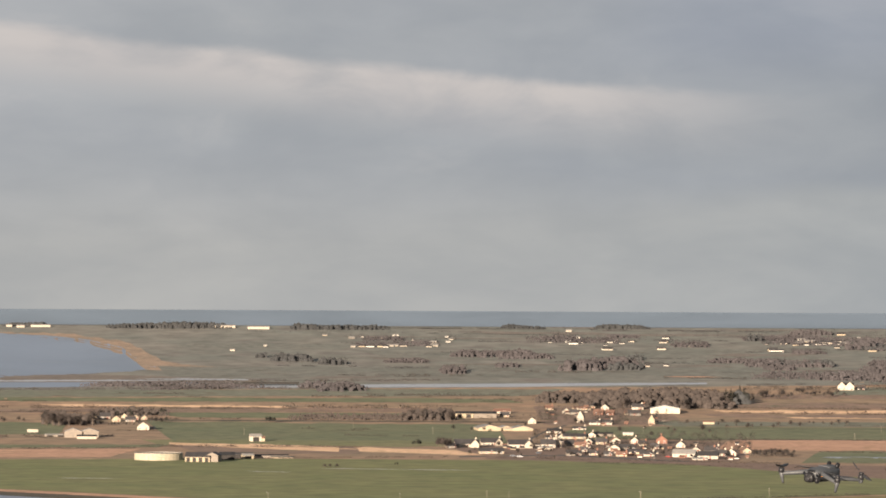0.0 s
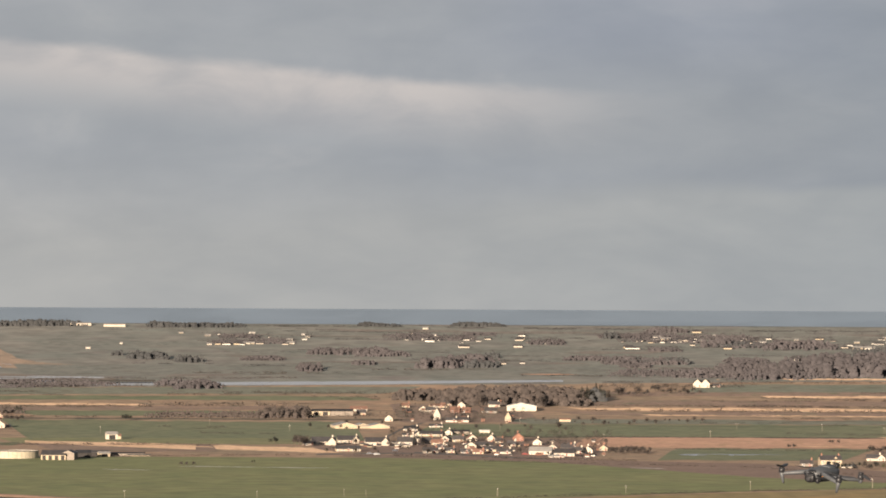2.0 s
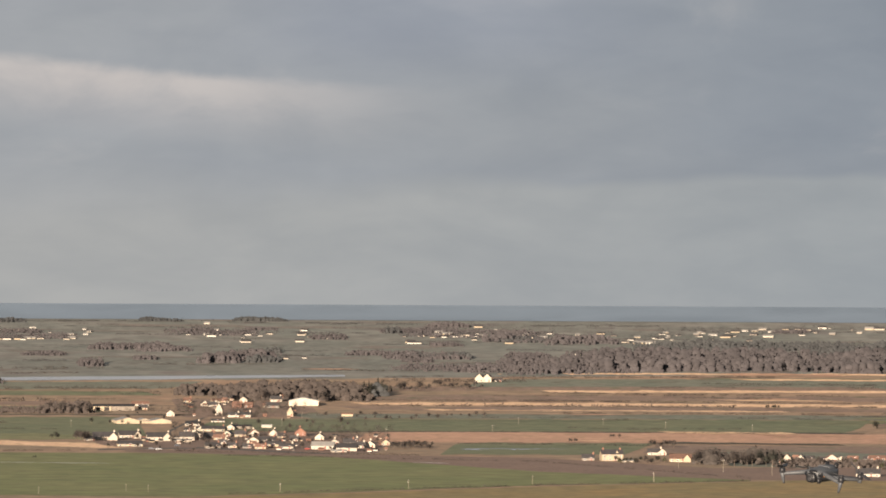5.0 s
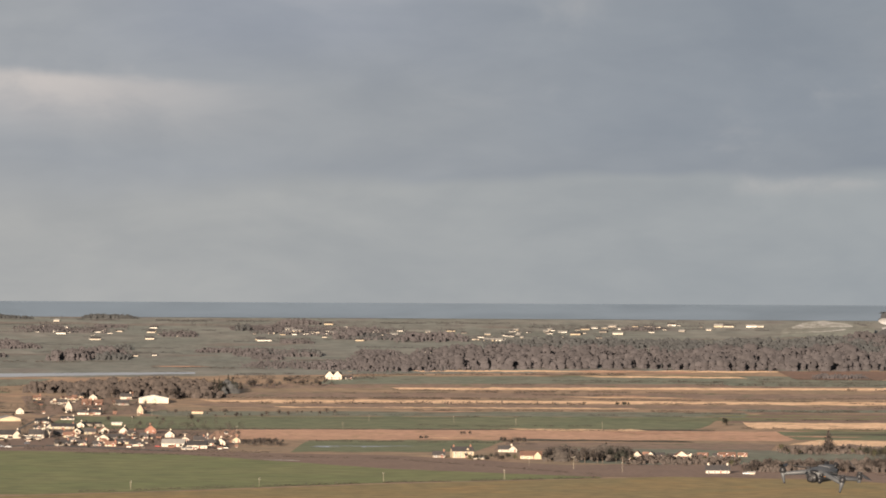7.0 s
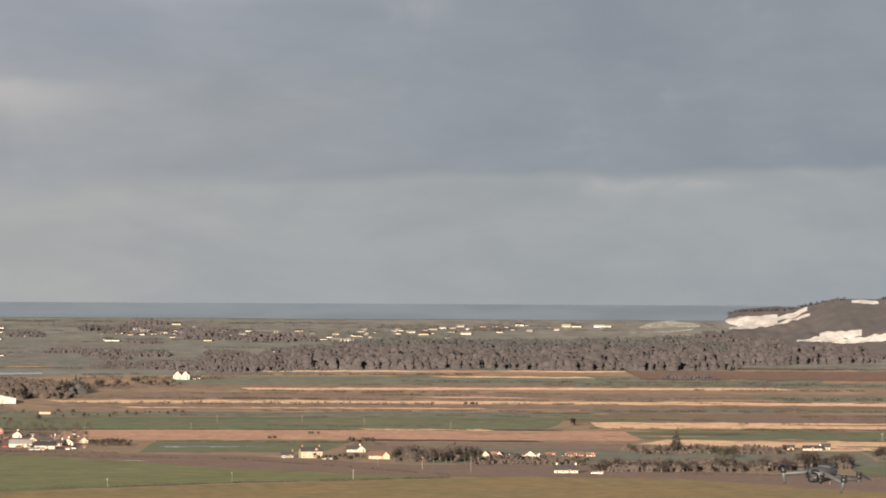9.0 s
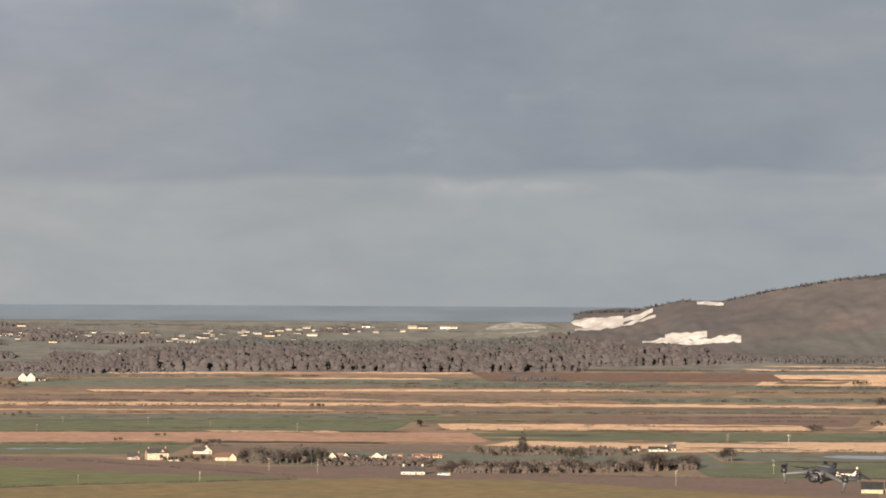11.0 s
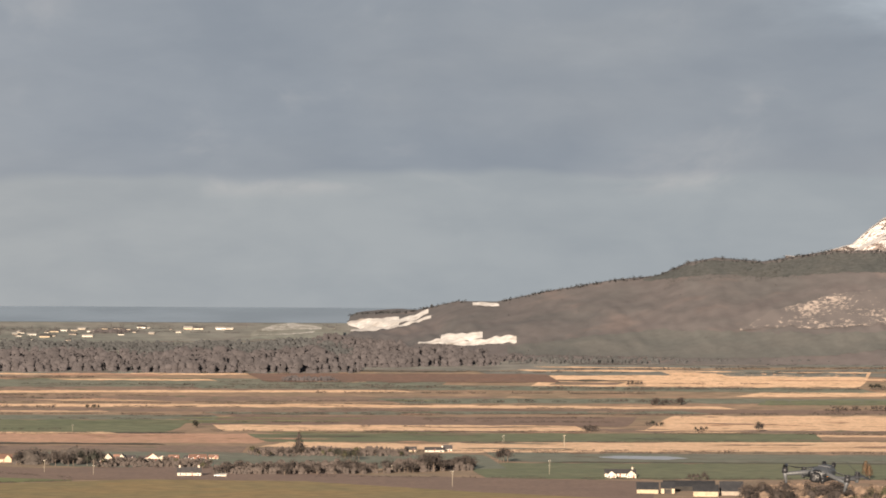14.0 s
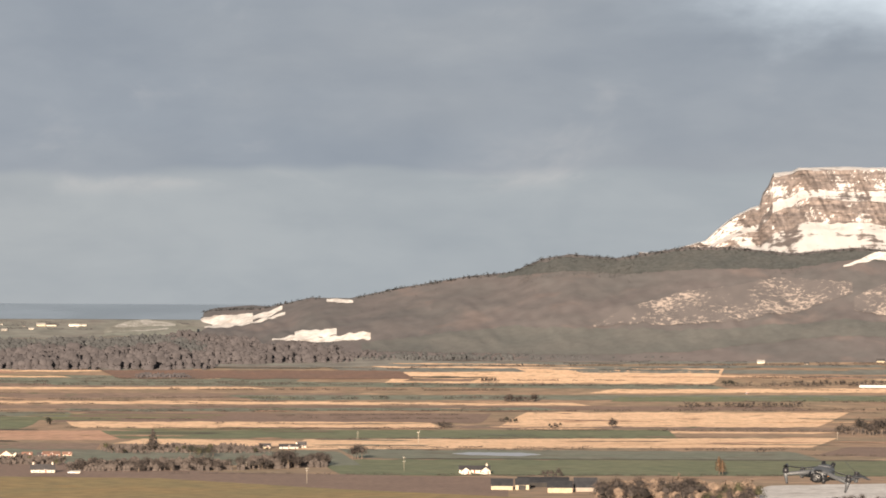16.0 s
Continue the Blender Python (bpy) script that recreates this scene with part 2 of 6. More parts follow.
LABELS = {
    "pasture": "green winter pasture bounded by hedges", "lush": "broad smooth green grass field", "pale_pasture": "pale yellowish green pasture",
    "dull_pasture": "dull olive rough pasture", "far_grass": "coastal plain grassland with haze put into its colour", "far_earth": "brown fields and heath greyed with painted haze", "straw": "strip of sunlit straw-coloured reeds", "stubble": "peach-brown stubble field",
    "rough": "brown rough grazing with rushes", "heath": "red-brown heath and scrub", "plough": "dark brown ploughed field", "ochre": "ochre grass field in low sun",
    "ditch": "dark ditch with overgrown banks", "sand": "sandy shore along the lough", "mud": "brown tidal mud bank", "snow": "snow-covered field",
    "lough": "calm blue-grey tidal water", "pool": "shallow flood water lying on grass", "asphalt": "narrow asphalt country road",
}


R0 = random.Random(11)


def strip(left, right, thick, material, taper=0.25, rag=1.0):
    (b0, p0), (b1, p1) = left, right
    # farther fields switch to the colours that carry painted haze
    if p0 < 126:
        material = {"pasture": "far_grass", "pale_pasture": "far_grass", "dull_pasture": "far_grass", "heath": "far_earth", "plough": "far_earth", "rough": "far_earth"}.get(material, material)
    n, long = 60, abs(b1 - b0)
    end0, end1 = min(10 + 50 * R0.random(), long * 0.3), min(10 + 50 * R0.random(), long * 0.3)
    thick *= 1.2 if material == "straw" else 1.0
    lean = R0.choice((-1, 1))
    top, bottom = [], []
    for i in range(n + 1):
        k = i / n
        t = thick / 2 * (1 + (0.4 if thick < 6 else 0.15) * noise.noise((b0 * 0.3 + k * long * 0.02, p0, 0)))
        f0, f1 = 2 * min(1, k * long / end0) - 1, 2 * min(1, (1 - k) * long / end1) - 1
        up, down = (f0, f1) if lean > 0 else (f1, f0)
        if taper < 0.25:
            up, down = (1 + f0) / 2 * (1 + f1) / 2, (1 + f0) / 2 * (1 + f1) / 2
        mid = p0 + (p1 - p0) * k
        top.append((b0 + (b1 - b0) * k, mid - t * up))
        bottom.append((b0 + (b1 - b0) * k, mid + t * max(down, -up + 0.02)))
    kind = {"lough": "water", "pool": "flood_water", "asphalt": "road"}.get(material, "field")
    return field(kind, material, LABELS[material], top, bottom, rag, category=kind.replace("_", " "))


# lough, its shore, the channels and the river
field("shore", "sand", LABELS["sand"], [(-1083, 44.6), (-723, 43.8), (-633, 49.3), (-558, 59.9), (-521, 76.7), (-493, 92.6), (-423, 103.2)],
      [(-1083, 48.6), (-723, 51.8), (-633, 61.3), (-558, 84.9), (-521, 108.7), (-493, 109.6), (-423, 105.2)], 4.0, "shore")
field("water", "lough", "broad blue-grey water of a tidal lough", [(-1483, 47.7), (-783, 45.1), (-693, 49.6), (-613, 57.2), (-568, 68.0), (-543, 86.8), (-503, 104.6)],
      [(-1483, 131.7), (-783, 124.1), (-693, 119.6), (-613, 115.2), (-568, 113.0), (-543, 110.8), (-503, 106.6)], 1.6, "water")
field("mud_bank", "mud", LABELS["mud"], [(-1083, 125.6), (-683, 117.6), (-503, 119.6), (-323, 125.7)], [(-1083, 131.6), (-683, 127.6), (-503, 127.6), (-323, 130.7)], 0.8, "mud bank")
field("water", "pool", "narrow tidal channel between mud banks", [(-1083, 129.6), (-583, 126.0), (-453, 123.4), (-343, 124.8)], [(-1083, 133.6), (-583, 129.5), (-453, 127.4), (-343, 126.8)], 0.5, "water")
field("mud_bank", "mud", LABELS["mud"], [(-1083, 132.6), (-483, 128.5), (-333, 127.7)], [(-1083, 137.6), (-483, 132.5), (-333, 129.7)], 0.6, "mud bank")
field("water", "lough", "river mouth channel of blue-grey water", [(-1083, 133.6), (-683, 131.6), (-503, 130.6), (-413, 131.2)], [(-1083, 143.6), (-683, 140.6), (-503, 135.6), (-413, 133.2)], 0.5, "water")
field("water", "pool", "river reach seen as a pale blue line", [(-363, 135.9), (-223, 134.2), (117, 130.4), (467, 126.6)], [(-363, 139.9), (-223, 139.2), (117, 136.4), (467, 129.6)], 0.4, "water")

# rough meadow under the nearer fields, and the yards of the village
M["meadow"] = surface("rough_meadow", (0.255, 0.165, 0.107), (0.198, 0.146, 0.094), 90, fine=6, third=(0.295, 0.200, 0.128))
LABELS["meadow"] = "rough olive and brown meadow"
field("field", "meadow", "rough olive and brown meadow of the plain", [(-2183, 156.4), (-783, 147.1), (467, 133.6), (1394, 120.2), (2882, 97.6), (3914, 92.2)],
      [(-2181, 463.4), (-781, 456.1), (469, 449.6), (1395, 458.2), (2884, 457.6), (3916, 452.2)], 1.0)
strip((161, 246.7), (561, 249.6), 36, "plough")
strip((11, 247.5), (231, 250.3), 14, "plough")
field("road", "asphalt", LABELS["asphalt"], [(155, 226.7), (186, 211.6), (231, 199.3)], [(155, 230.7), (186, 214.6), (231, 201.3)], 0.2, "road")
field("road", "asphalt", LABELS["asphalt"], [(31, 259.4), (211, 255.4), (431, 265.3), (563, 283.5)], [(31, 261.4), (211, 257.9), (431, 267.3), (563, 285.5)], 0.2, "road")
strip((161, 186.7), (431, 187.3), 32, "rough")

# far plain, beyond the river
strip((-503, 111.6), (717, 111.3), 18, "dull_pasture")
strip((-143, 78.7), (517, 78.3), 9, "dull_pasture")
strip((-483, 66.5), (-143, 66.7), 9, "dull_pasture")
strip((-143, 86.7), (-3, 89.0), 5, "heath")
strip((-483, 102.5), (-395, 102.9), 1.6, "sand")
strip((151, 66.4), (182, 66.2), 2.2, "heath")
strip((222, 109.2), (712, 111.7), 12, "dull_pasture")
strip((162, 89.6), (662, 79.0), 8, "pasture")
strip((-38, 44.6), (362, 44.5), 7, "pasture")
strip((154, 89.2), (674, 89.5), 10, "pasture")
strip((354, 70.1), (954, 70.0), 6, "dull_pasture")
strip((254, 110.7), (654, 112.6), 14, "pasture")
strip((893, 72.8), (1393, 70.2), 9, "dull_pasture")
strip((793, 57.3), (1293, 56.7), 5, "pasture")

# between river and village
strip((-1083, 167.6), (-719, 161.7), 9, "stubble")
strip((-1083, 153.6), (217, 145.9), 12, "dull_pasture")
strip((-983, 162.1), (147, 161.2), 7, "pasture")
strip((-713, 171.7), (-263, 173.4), 2.6, "straw")
strip((-983, 183.1), (17, 177.9), 6, "rough")
strip((-512, 188.7), (38, 188.8), 9, "pasture")
strip((-1082, 214.6), (-662, 212.5), 22, "pasture")
strip((-522, 218.7), (118, 221.4), 36, "pasture")
strip((-532, 236.8), (8, 238.0), 10, "pale_pasture")
strip((-532, 197.8), (198, 199.0), 2.2, "ditch")
strip((-1082, 245.6), (-482, 243.5), 5, "pasture")
strip((-1082, 258.6), (-532, 255.8), 15, "stubble", taper=0.7)
strip((-482, 248.5), (-142, 249.7), 14, "rough")
strip((-342, 242.8), (78, 254.6), 6, "straw")

# open country to the right, strip behind strip
strip((684, 140.4), (1854, 134.3), 14, "dull_pasture")
strip((734, 123.2), (1534, 121.0), 2.4, "straw")
strip((454, 151.6), (1754, 144.9), 7, "rough")
strip((814, 154.2), (1794, 150.1), 3.2, "straw")
strip((514, 166.3), (1954, 163.8), 9, "rough")
strip((474, 177.5), (2362, 176.2), 4, "straw")
strip((454, 185.6), (1954, 183.8), 6, "rough")
strip((604, 187.8), (1254, 187.5), 1.6, "straw")
strip((354, 200.1), (1454, 197.4), 8, "dull_pasture")
strip((194, 217.0), (1394, 212.7), 22, "pasture")
strip((194, 208.0), (1394, 206.7), 1.4, "ditch")
strip((354, 228.1), (1389, 224.8), 2.2, "ditch")
strip((485, 236.5), (1564, 234.3), 17, "stubble")
strip((635, 256.7), (1015, 255.7), 21, "pasture")
strip((670, 257.5), (905, 254.3), 2.6, "pool", taper=0.2)
strip((794, 288.3), (1245, 296.0), 6, "stubble")
strip((1404, 118.2), (1694, 115.6), 4, "dull_pasture")
strip((1994, 127.1), (2594, 125.1), 22, "straw", taper=0.4)
strip((1974, 115.2), (2882, 105.6), 4, "pasture")
strip((2314, 116.6), (2914, 117.4), 7, "pasture")
strip((2414, 124.0), (2794, 127.1), 3, "straw")
strip((1354, 142.4), (2614, 145.0), 8, "dull_pasture")
strip((2355, 153.3), (3014, 146.9), 6, "straw")
strip((1715, 167.7), (3015, 160.9), 9, "dull_pasture")
strip((2395, 167.1), (3015, 162.9), 8, "pasture")
strip((1615, 186.2), (2745, 181.3), 7, "plough")
strip((1404, 203.2), (2184, 202.1), 17, "plough", taper=0.8)
strip((1415, 191.2), (2315, 184.6), 5, "dull_pasture")
strip((2195, 204.2), (2815, 201.0), 22, "straw", taper=0.5)
strip((1434, 216.0), (2104, 214.5), 9, "straw")
strip((2095, 217.7), (3015, 217.9), 5, "rough")
strip((2165, 225.3), (2795, 224.1), 2.4, "straw")
strip((1494, 233.7), (2515, 228.5), 15, "pasture", taper=0.4)
strip((1835, 250.0), (2795, 241.1), 14, "straw", taper=0.5)
strip((1515, 244.7), (1875, 248.8), 8, "straw")
strip((2755, 256.3), (3215, 255.9), 16, "plough", taper=0.6)
strip((1915, 265.6), (2775, 266.2), 16, "dull_pasture")
strip((2115, 264.6), (2275, 265.8), 6, "pool", taper=0.2)
strip((1875, 290.8), (3215, 283.9), 28, "pasture")
strip((2015, 274.1), (2875, 272.6), 1.8, "ditch")
strip((994, 255.3), (1494, 255.7), 14, "rough")
strip((1124, 271.6), (1955, 274.4), 26, "dull_pasture")

# foreground fields
field("field", "plough", "dark brown ploughed strip beside the farms", [(78, 257.6), (263, 265.0), (815, 272.7), (1115, 288.2), (1434, 284.0), (1715, 299.7), (2215, 307.1)],
      [(78, 263.6), (263, 272.0), (815, 299.7), (1115, 308.2), (1435, 308.0), (1715, 327.7), (2215, 341.1)])
field("field", "lush", "broad smooth green grass field crossed by poles", [(-1182, 270.2), (-782, 268.1), (-332, 265.7), (163, 266.6), (423, 271.2), (815, 296.7), (1185, 308.8)],
      [(-1182, 300.2), (-782, 320.1), (-332, 339.7), (163, 343.6), (423, 336.2), (815, 320.7), (1185, 310.8)], 0.5)
field("field", "ochre", LABELS["ochre"], [(-782, 361.1), (-37, 350.6), (423, 338.2), (815, 322.7), (1185, 311.8), (1295, 307.7), (1595, 310.2), (1915, 328.6), (2316, 344.6)],
      [(-781, 446.1), (-36, 450.6), (424, 448.2), (816, 457.7), (1186, 455.8), (1295, 448.7), (1595, 447.2), (1916, 452.6), (2316, 450.6)], 0.5)
field("field", "stubble", "sandy bank beside a dark drain", [(-1082, 309.6), (-782, 320.1), (-482, 334.5), (-182, 353.0)], [(-1082, 313.6), (-782, 324.1), (-482, 338.5), (-182, 356.0)], 0.5)
field("drain", "ditch", "dark drain below a sandy bank", [(-1082, 313.6), (-782, 324.1), (-482, 338.5), (-182, 356.0)], [(-1082, 325.6), (-782, 331.1), (-482, 347.5), (-182, 361.0)], 0.4, "drain")
field("water", "lough", "water in a straight drain", [(-1082, 325.6), (-782, 331.1), (-482, 347.5), (-182, 361.0)], [(-1082, 362.6), (-782, 361.1), (-482, 369.5), (-182, 373.0)], 0.4, "water")
for left, right, th in (((-352, 287.8), (-262, 289.4), 1.6), ((-682, 300.6), (-572, 301.0), 1.6), ((-222, 282.2), (58, 284.7), 1.3), ((585, 280.9), (655, 282.6), 2)):
    strip(left, right, th * 0.4, "snow", taper=0.1)
field("field", "straw", "narrow strip of straw beside a farm track", [(-482, 237.5), (-332, 240.7), (-182, 244.0)], [(-482, 241.5), (-332, 247.7), (-182, 253.0)], 0.5)
field("field", "snow", "snow-covered field corner beside bare bushes", [(2645, 330.8), (2675, 317.7), (2765, 315.2), (3015, 308.9)], [(2645, 338.8), (2676, 358.7), (2766, 368.2), (3016, 371.9)], 0.5)

# ---- the wooded ridge and the cliffs behind it ----
RIDGE_B = [(1632, 46.1), (1644, 34.0), (1656, 21.0), (1694, 12.8), (1774, 10.4), (1864, -10.1), (1934, -9.5), (2014, -26.9), (2143, -49.6), (2218, -57.0),
           (2273, -81.2), (2323, -89.5), (2403, -82.9), (2523, -102.5), (2603, -103.0), (2713, -92.5), (2823, -103.1), (3013, -88.1), (3613, -126.2)]


def ridge(b):
    """Apparent height of the ridge's skyline over the horizon."""
    return -float(np.interp(b, [p[0] for p in RIDGE_B], [p[1] for p in RIDGE_B]))


def hill_foot(b):
    return -float(np.interp(b, [1480, 1600, 1660, 1760, 1900, 2300, 3200], [44, 47, 62, 84, 95, 100, 98]))


def hill(b, up, lift=0.0):
    """Place on the ridge's near slope that shows at that apparent height."""
    foot = hill_foot(b)
    top = max(ridge(b), foot + 8)
    k = (up - foot) / (top - foot)
    d = reach(-foot) + 320 * k
    return far_point(b, d, EYE + d * up / FAR + lift)


verts, n_up, bs = [], 60, [1618 + 3.5 * i for i in range(645)]
for b in bs:
    foot, top = hill_foot(b), max(ridge(b), hill_foot(b) + 8)
    for j in range(n_up):
        k = j / (n_up - 1)
        p = hill(b, foot + (top - foot) * k - (1.5 if j == 0 else 0))
        k2 = k * (1 - k) * 4
        p += Vector((0, 0, 5.0 * k2 * noise.noise((b * 0.012, k * 3, 0)) + 2.2 * k2 * noise.noise((b * 0.05, k * 9, 3))))
        verts.append(p)
    d = reach(-foot) + 560
    verts.append(far_point(b, d, height(d) - 2))
tagged(mesh_object("hill", verts, grid_faces(len(bs), n_up + 1), M["wood_slope"], smooth=True), "long dark ridge covered with winter woods", "hill", kind="structure")

# cliffs: rock where steep, snow where it can lie
m = bpy.data.materials.new("snowy_cliff_rock")
m.use_nodes = True
n = Nodes(m.node_tree)
bsdf = m.node_tree.nodes["Principled BSDF"]
geo = n.add("ShaderNodeNewGeometry")
nsep = n.add("ShaderNodeSeparateXYZ")
n.put(nsep.inputs[0], geo.outputs["Normal"])
pos = n.add("ShaderNodeTexCoord").outputs["Object"]
mp = n.add("ShaderNodeMapping")
n.put(mp.inputs[0], pos)
mp.inputs["Scale"].default_value = (0.4, 0.4, 5)
strata = n.noise(mp.outputs[0], 0.05, 6.0, 0.65, 0.6)
grain = n.noise(pos, 0.22, 5.0, 0.65)
rock = n.mix(n.ramp(strata, 0.35, 0.65), (0.078, 0.065, 0.062), (0.150, 0.122, 0.110))
rock = n.mix(1.0, rock, n.mix(n.ramp(grain, 0.3, 0.7), (0.72, 0.72, 0.72), (1.2, 1.2, 1.2)), "MULTIPLY")
px = n.add("ShaderNodeSeparateXYZ")
n.put(px.inputs[0], pos)
lean_x = n.math("ADD", px.outputs[0], n.math("MULTIPLY", px.outputs[2], -1.1))
chute = n.noise(n.vec(lean_x, 0.0, n.math("MULTIPLY", px.outputs[2], 0.12)), 0.045, 3.0, 0.6)
left_side = n.ramp(px.outputs[0], 1745.0, 1690.0, 0.38, 1.0)
lie = n.math("ADD", nsep.outputs[2], n.math("MULTIPLY", n.math("SUBTRACT", n.math("ADD", strata, n.math("MULTIPLY", grain, 0.4)), 0.7), 0.85))
lie = n.math("ADD", lie, n.math("MULTIPLY", n.math("SUBTRACT", chute, 0.5), n.math("MULTIPLY", left_side, 2.2)))
lie = n.math("ADD", lie, n.math("MULTIPLY", n.math("SUBTRACT", n.noise(pos, 0.016, 4.0, 0.6), 0.5), 1.5))
n.put(bsdf.inputs["Base Color"], n.mix(n.ramp(lie, 0.72, 0.86), rock, (0.44, 0.42, 0.405)))
bsdf.inputs["Roughness"].default_value = 0.85
bp = n.add("ShaderNodeBump")
bp.inputs["Strength"].default_value, bp.inputs["Distance"].default_value = 0.8, 2.5
n.put(bp.inputs["Height"], n.math("ADD", strata, grain))
n.put(bsdf.inputs["Normal"], bp.outputs[0])
M["cliff"] = m

# a section through the mountain: (way back in metres, share of the full height)
SECTION = [(0, 0.0), (80, 0.20), (158, 0.41), (166, 0.50), (172, 0.64), (196, 0.70), (206, 0.735), (212, 0.84), (217, 0.968), (240, 0.99), (320, 1.0), (470, 0.7)]
MOUNT = [(2463, -93.2), (2509, -100.4), (2560, -114.7), (2580, -133.8), (2610, -158.0), (2640, -172.6), (2655, -176.7), (2661, -199.2), (2670, -211.3), (2679, -234.3), (2711, -236.9), (2723, -243.6), (2801, -245.5), (2881, -243.7), (3112, -243.6), (3613, -216.2)]
verts, sect, bs = [], [], [(2443, -100.1)[0] + 2.5 * i for i in range(330)]
for (d0, s0), (d1, s1) in zip(SECTION, SECTION[1:]):
    sect += [(d0 + (d1 - d0) * i / 6, s0 + (s1 - s0) * i / 6) for i in range(6)]
base_up = 70.0
for b in bs:
    top = -float(np.interp(b, [p[0] for p in MOUNT], [p[1] for p in MOUNT]))
    for back, s in sect:
        steep = 1.0 if 0.36 < s < 0.97 else 0.3
        gully = noise.fractal((b * 0.020 + s * 1.6, s * 0.9, 0), 1.0, 2.0, 4)
        crag = noise.fractal((b * 0.035 + s * 2, s * 26, 5), 0.9, 2.0, 4)
        bench = s + 0.13 * math.sin(math.pi * s) * noise.noise((b * 0.012, 0.5, 0)) + 0.02 * math.sin(math.pi * s) * noise.noise((b * 0.05, s * 4, 7))
        d = 4560 + back + steep * (24 * gully + 3 * crag)
        up = base_up + (top - base_up) * bench + steep * 2.5 * crag * min(1, (top - base_up) / 120)
        up += (1.2 * noise.noise((b * 0.06, 3, 0))) if s > 0.97 else 0
        verts.append(far_point(b, d, EYE + d * up / FAR))
tagged(mesh_object("cliff", verts, grid_faces(len(bs), len(sect)), M["cliff"]), "snow-dusted basalt cliffs with stepped ledges in sunlight", "mountain", kind="structure")


PATCH = [0.2]


def slope_patch(material, label, top, bottom, category="snow"):
    """A patch that lies on the ridge's near slope, between two lines of (bearing, dip)."""
    b0, b1, verts, rows = top[0][0], top[-1][0], [], 20
    PATCH[0] += 0.05
    n = max(8, int((b1 - b0) / 3))
    for i in range(n + 1):
        b = b0 + (b1 - b0) * i / n
        u = np.interp(b, [p[0] for p in top], [p[1] for p in top]) + 2.2 * noise.noise((b * 0.08, 1, 0))
        v = np.interp(b, [p[0] for p in bottom], [p[1] for p in bottom]) + 2.2 * noise.noise((b * 0.08, 5, 0))
        for j in range(rows):
            up = -(u + (v - u) * j / (rows - 1))
            foot, topline = hill_foot(b), max(ridge(b), hill_foot(b) + 8)
            k = min(max((up - foot) / (topline - foot), 0), 1)
            k2 = k * (1 - k) * 4
            wave = 5.0 * k2 * noise.noise((b * 0.012, k * 3, 0)) + 2.2 * k2 * noise.noise((b * 0.05, k * 9, 3))
            verts.append(hill(b, up, wave + PATCH[0]))
    return tagged(mesh_object("snow_patch", verts, grid_faces(n + 1, rows), M[material], smooth=True), label, category, kind="structure")


m = bpy.data.materials.new("speckled_snow")
m.use_nodes = True
n = Nodes(m.node_tree)
bsdf = m.node_tree.nodes["Principled BSDF"]
pos = n.add("ShaderNodeTexCoord").outputs["Object"]
big, fine = n.noise(pos, 0.02, 3.0), n.noise(pos, 0.20, 5.0, 0.65, 0.8)
spk = n.ramp(n.math("ADD", fine, n.math("MULTIPLY", n.math("SUBTRACT", big, 0.5), 0.7)), 0.52, 0.67)
n.put(bsdf.inputs["Base Color"], n.mix(spk, (0.076, 0.067, 0.066), (0.28, 0.232, 0.20)))
bsdf.inputs["Roughness"].default_value = 0.9
M["speckle"] = m
M["plantation"] = surface("plantation_conifers", (0.038, 0.041, 0.040), (0.046, 0.047, 0.045), 40, fine=8, vary=0.1)
# the crest's conifer colour again, lightened to show haze on the lower slope
M["hazed_plantation"] = surface("hazed_plantation", (0.064, 0.066, 0.063), (0.074, 0.073, 0.069), 60, fine=8, grain=0.4)
M["thin_snow"] = surface("thin_snow_on_grass", (0.30, 0.29, 0.275), (0.17, 0.165, 0.145), 14, fine=5, third=(0.12, 0.12, 0.095))

slope_patch("plantation", "dark green conifer plantation along the crest", [(2193, -49.8), (2253, -69.1), (2313, -84.4), (2413, -79.0), (2523, -97.5), (2613, -98.0), (2713, -88.5), (2823, -98.1), (3013, -83.1)],
            [(2193, -46.8), (2253, -52.1), (2313, -59.4), (2413, -56.0), (2523, -60.5), (2613, -63.0), (2713, -65.5), (2823, -80.1), (3013, -67.1)], "plantation")
slope_patch("hazed_plantation", "grey-green plantation on the lower slope", [(1954, 68.4), (2074, 53.8), (2214, 41.1), (2374, 40.2), (2514, 45.5), (2654, 34.8), (2814, 24.0), (3014, 22.9)],
            [(1954, 84.4), (2074, 85.8), (2214, 87.1), (2374, 88.2), (2514, 83.5), (2654, 64.8), (2814, 54.0), (3014, 52.9)], "plantation")
slope_patch("snow", "snow field on the shoulder of the ridge", [(1652, 37.0), (1679, 26.9), (1714, 21.7), (1762, 19.4)], [(1652, 41.0), (1679, 43.9), (1714, 41.7), (1762, 34.4)])
slope_patch("snow", "narrow snow field below a wooded crest", [(1759, 24.4), (1789, 15.3), (1814, 4.2)], [(1759, 31.4), (1789, 25.3), (1814, 12.2)])
slope_patch("snow", "thin snow strip between hedges", [(1714, 37.7), (1764, 34.4), (1819, 16.1)], [(1714, 43.7), (1764, 38.4), (1819, 21.1)])
slope_patch("snow", "snowy field among the woods", [(1836, 49.0), (1874, 46.8), (1910, 47.7)], [(1836, 60.0), (1874, 58.8), (1910, 56.7)])
slope_patch("snow", "snowy pasture at the foot of the ridge", [(1796, 63.2), (1844, 57.0), (1914, 58.6), (1970, 54.3)], [(1796, 66.2), (1844, 67.0), (1914, 65.6), (1970, 63.3)])
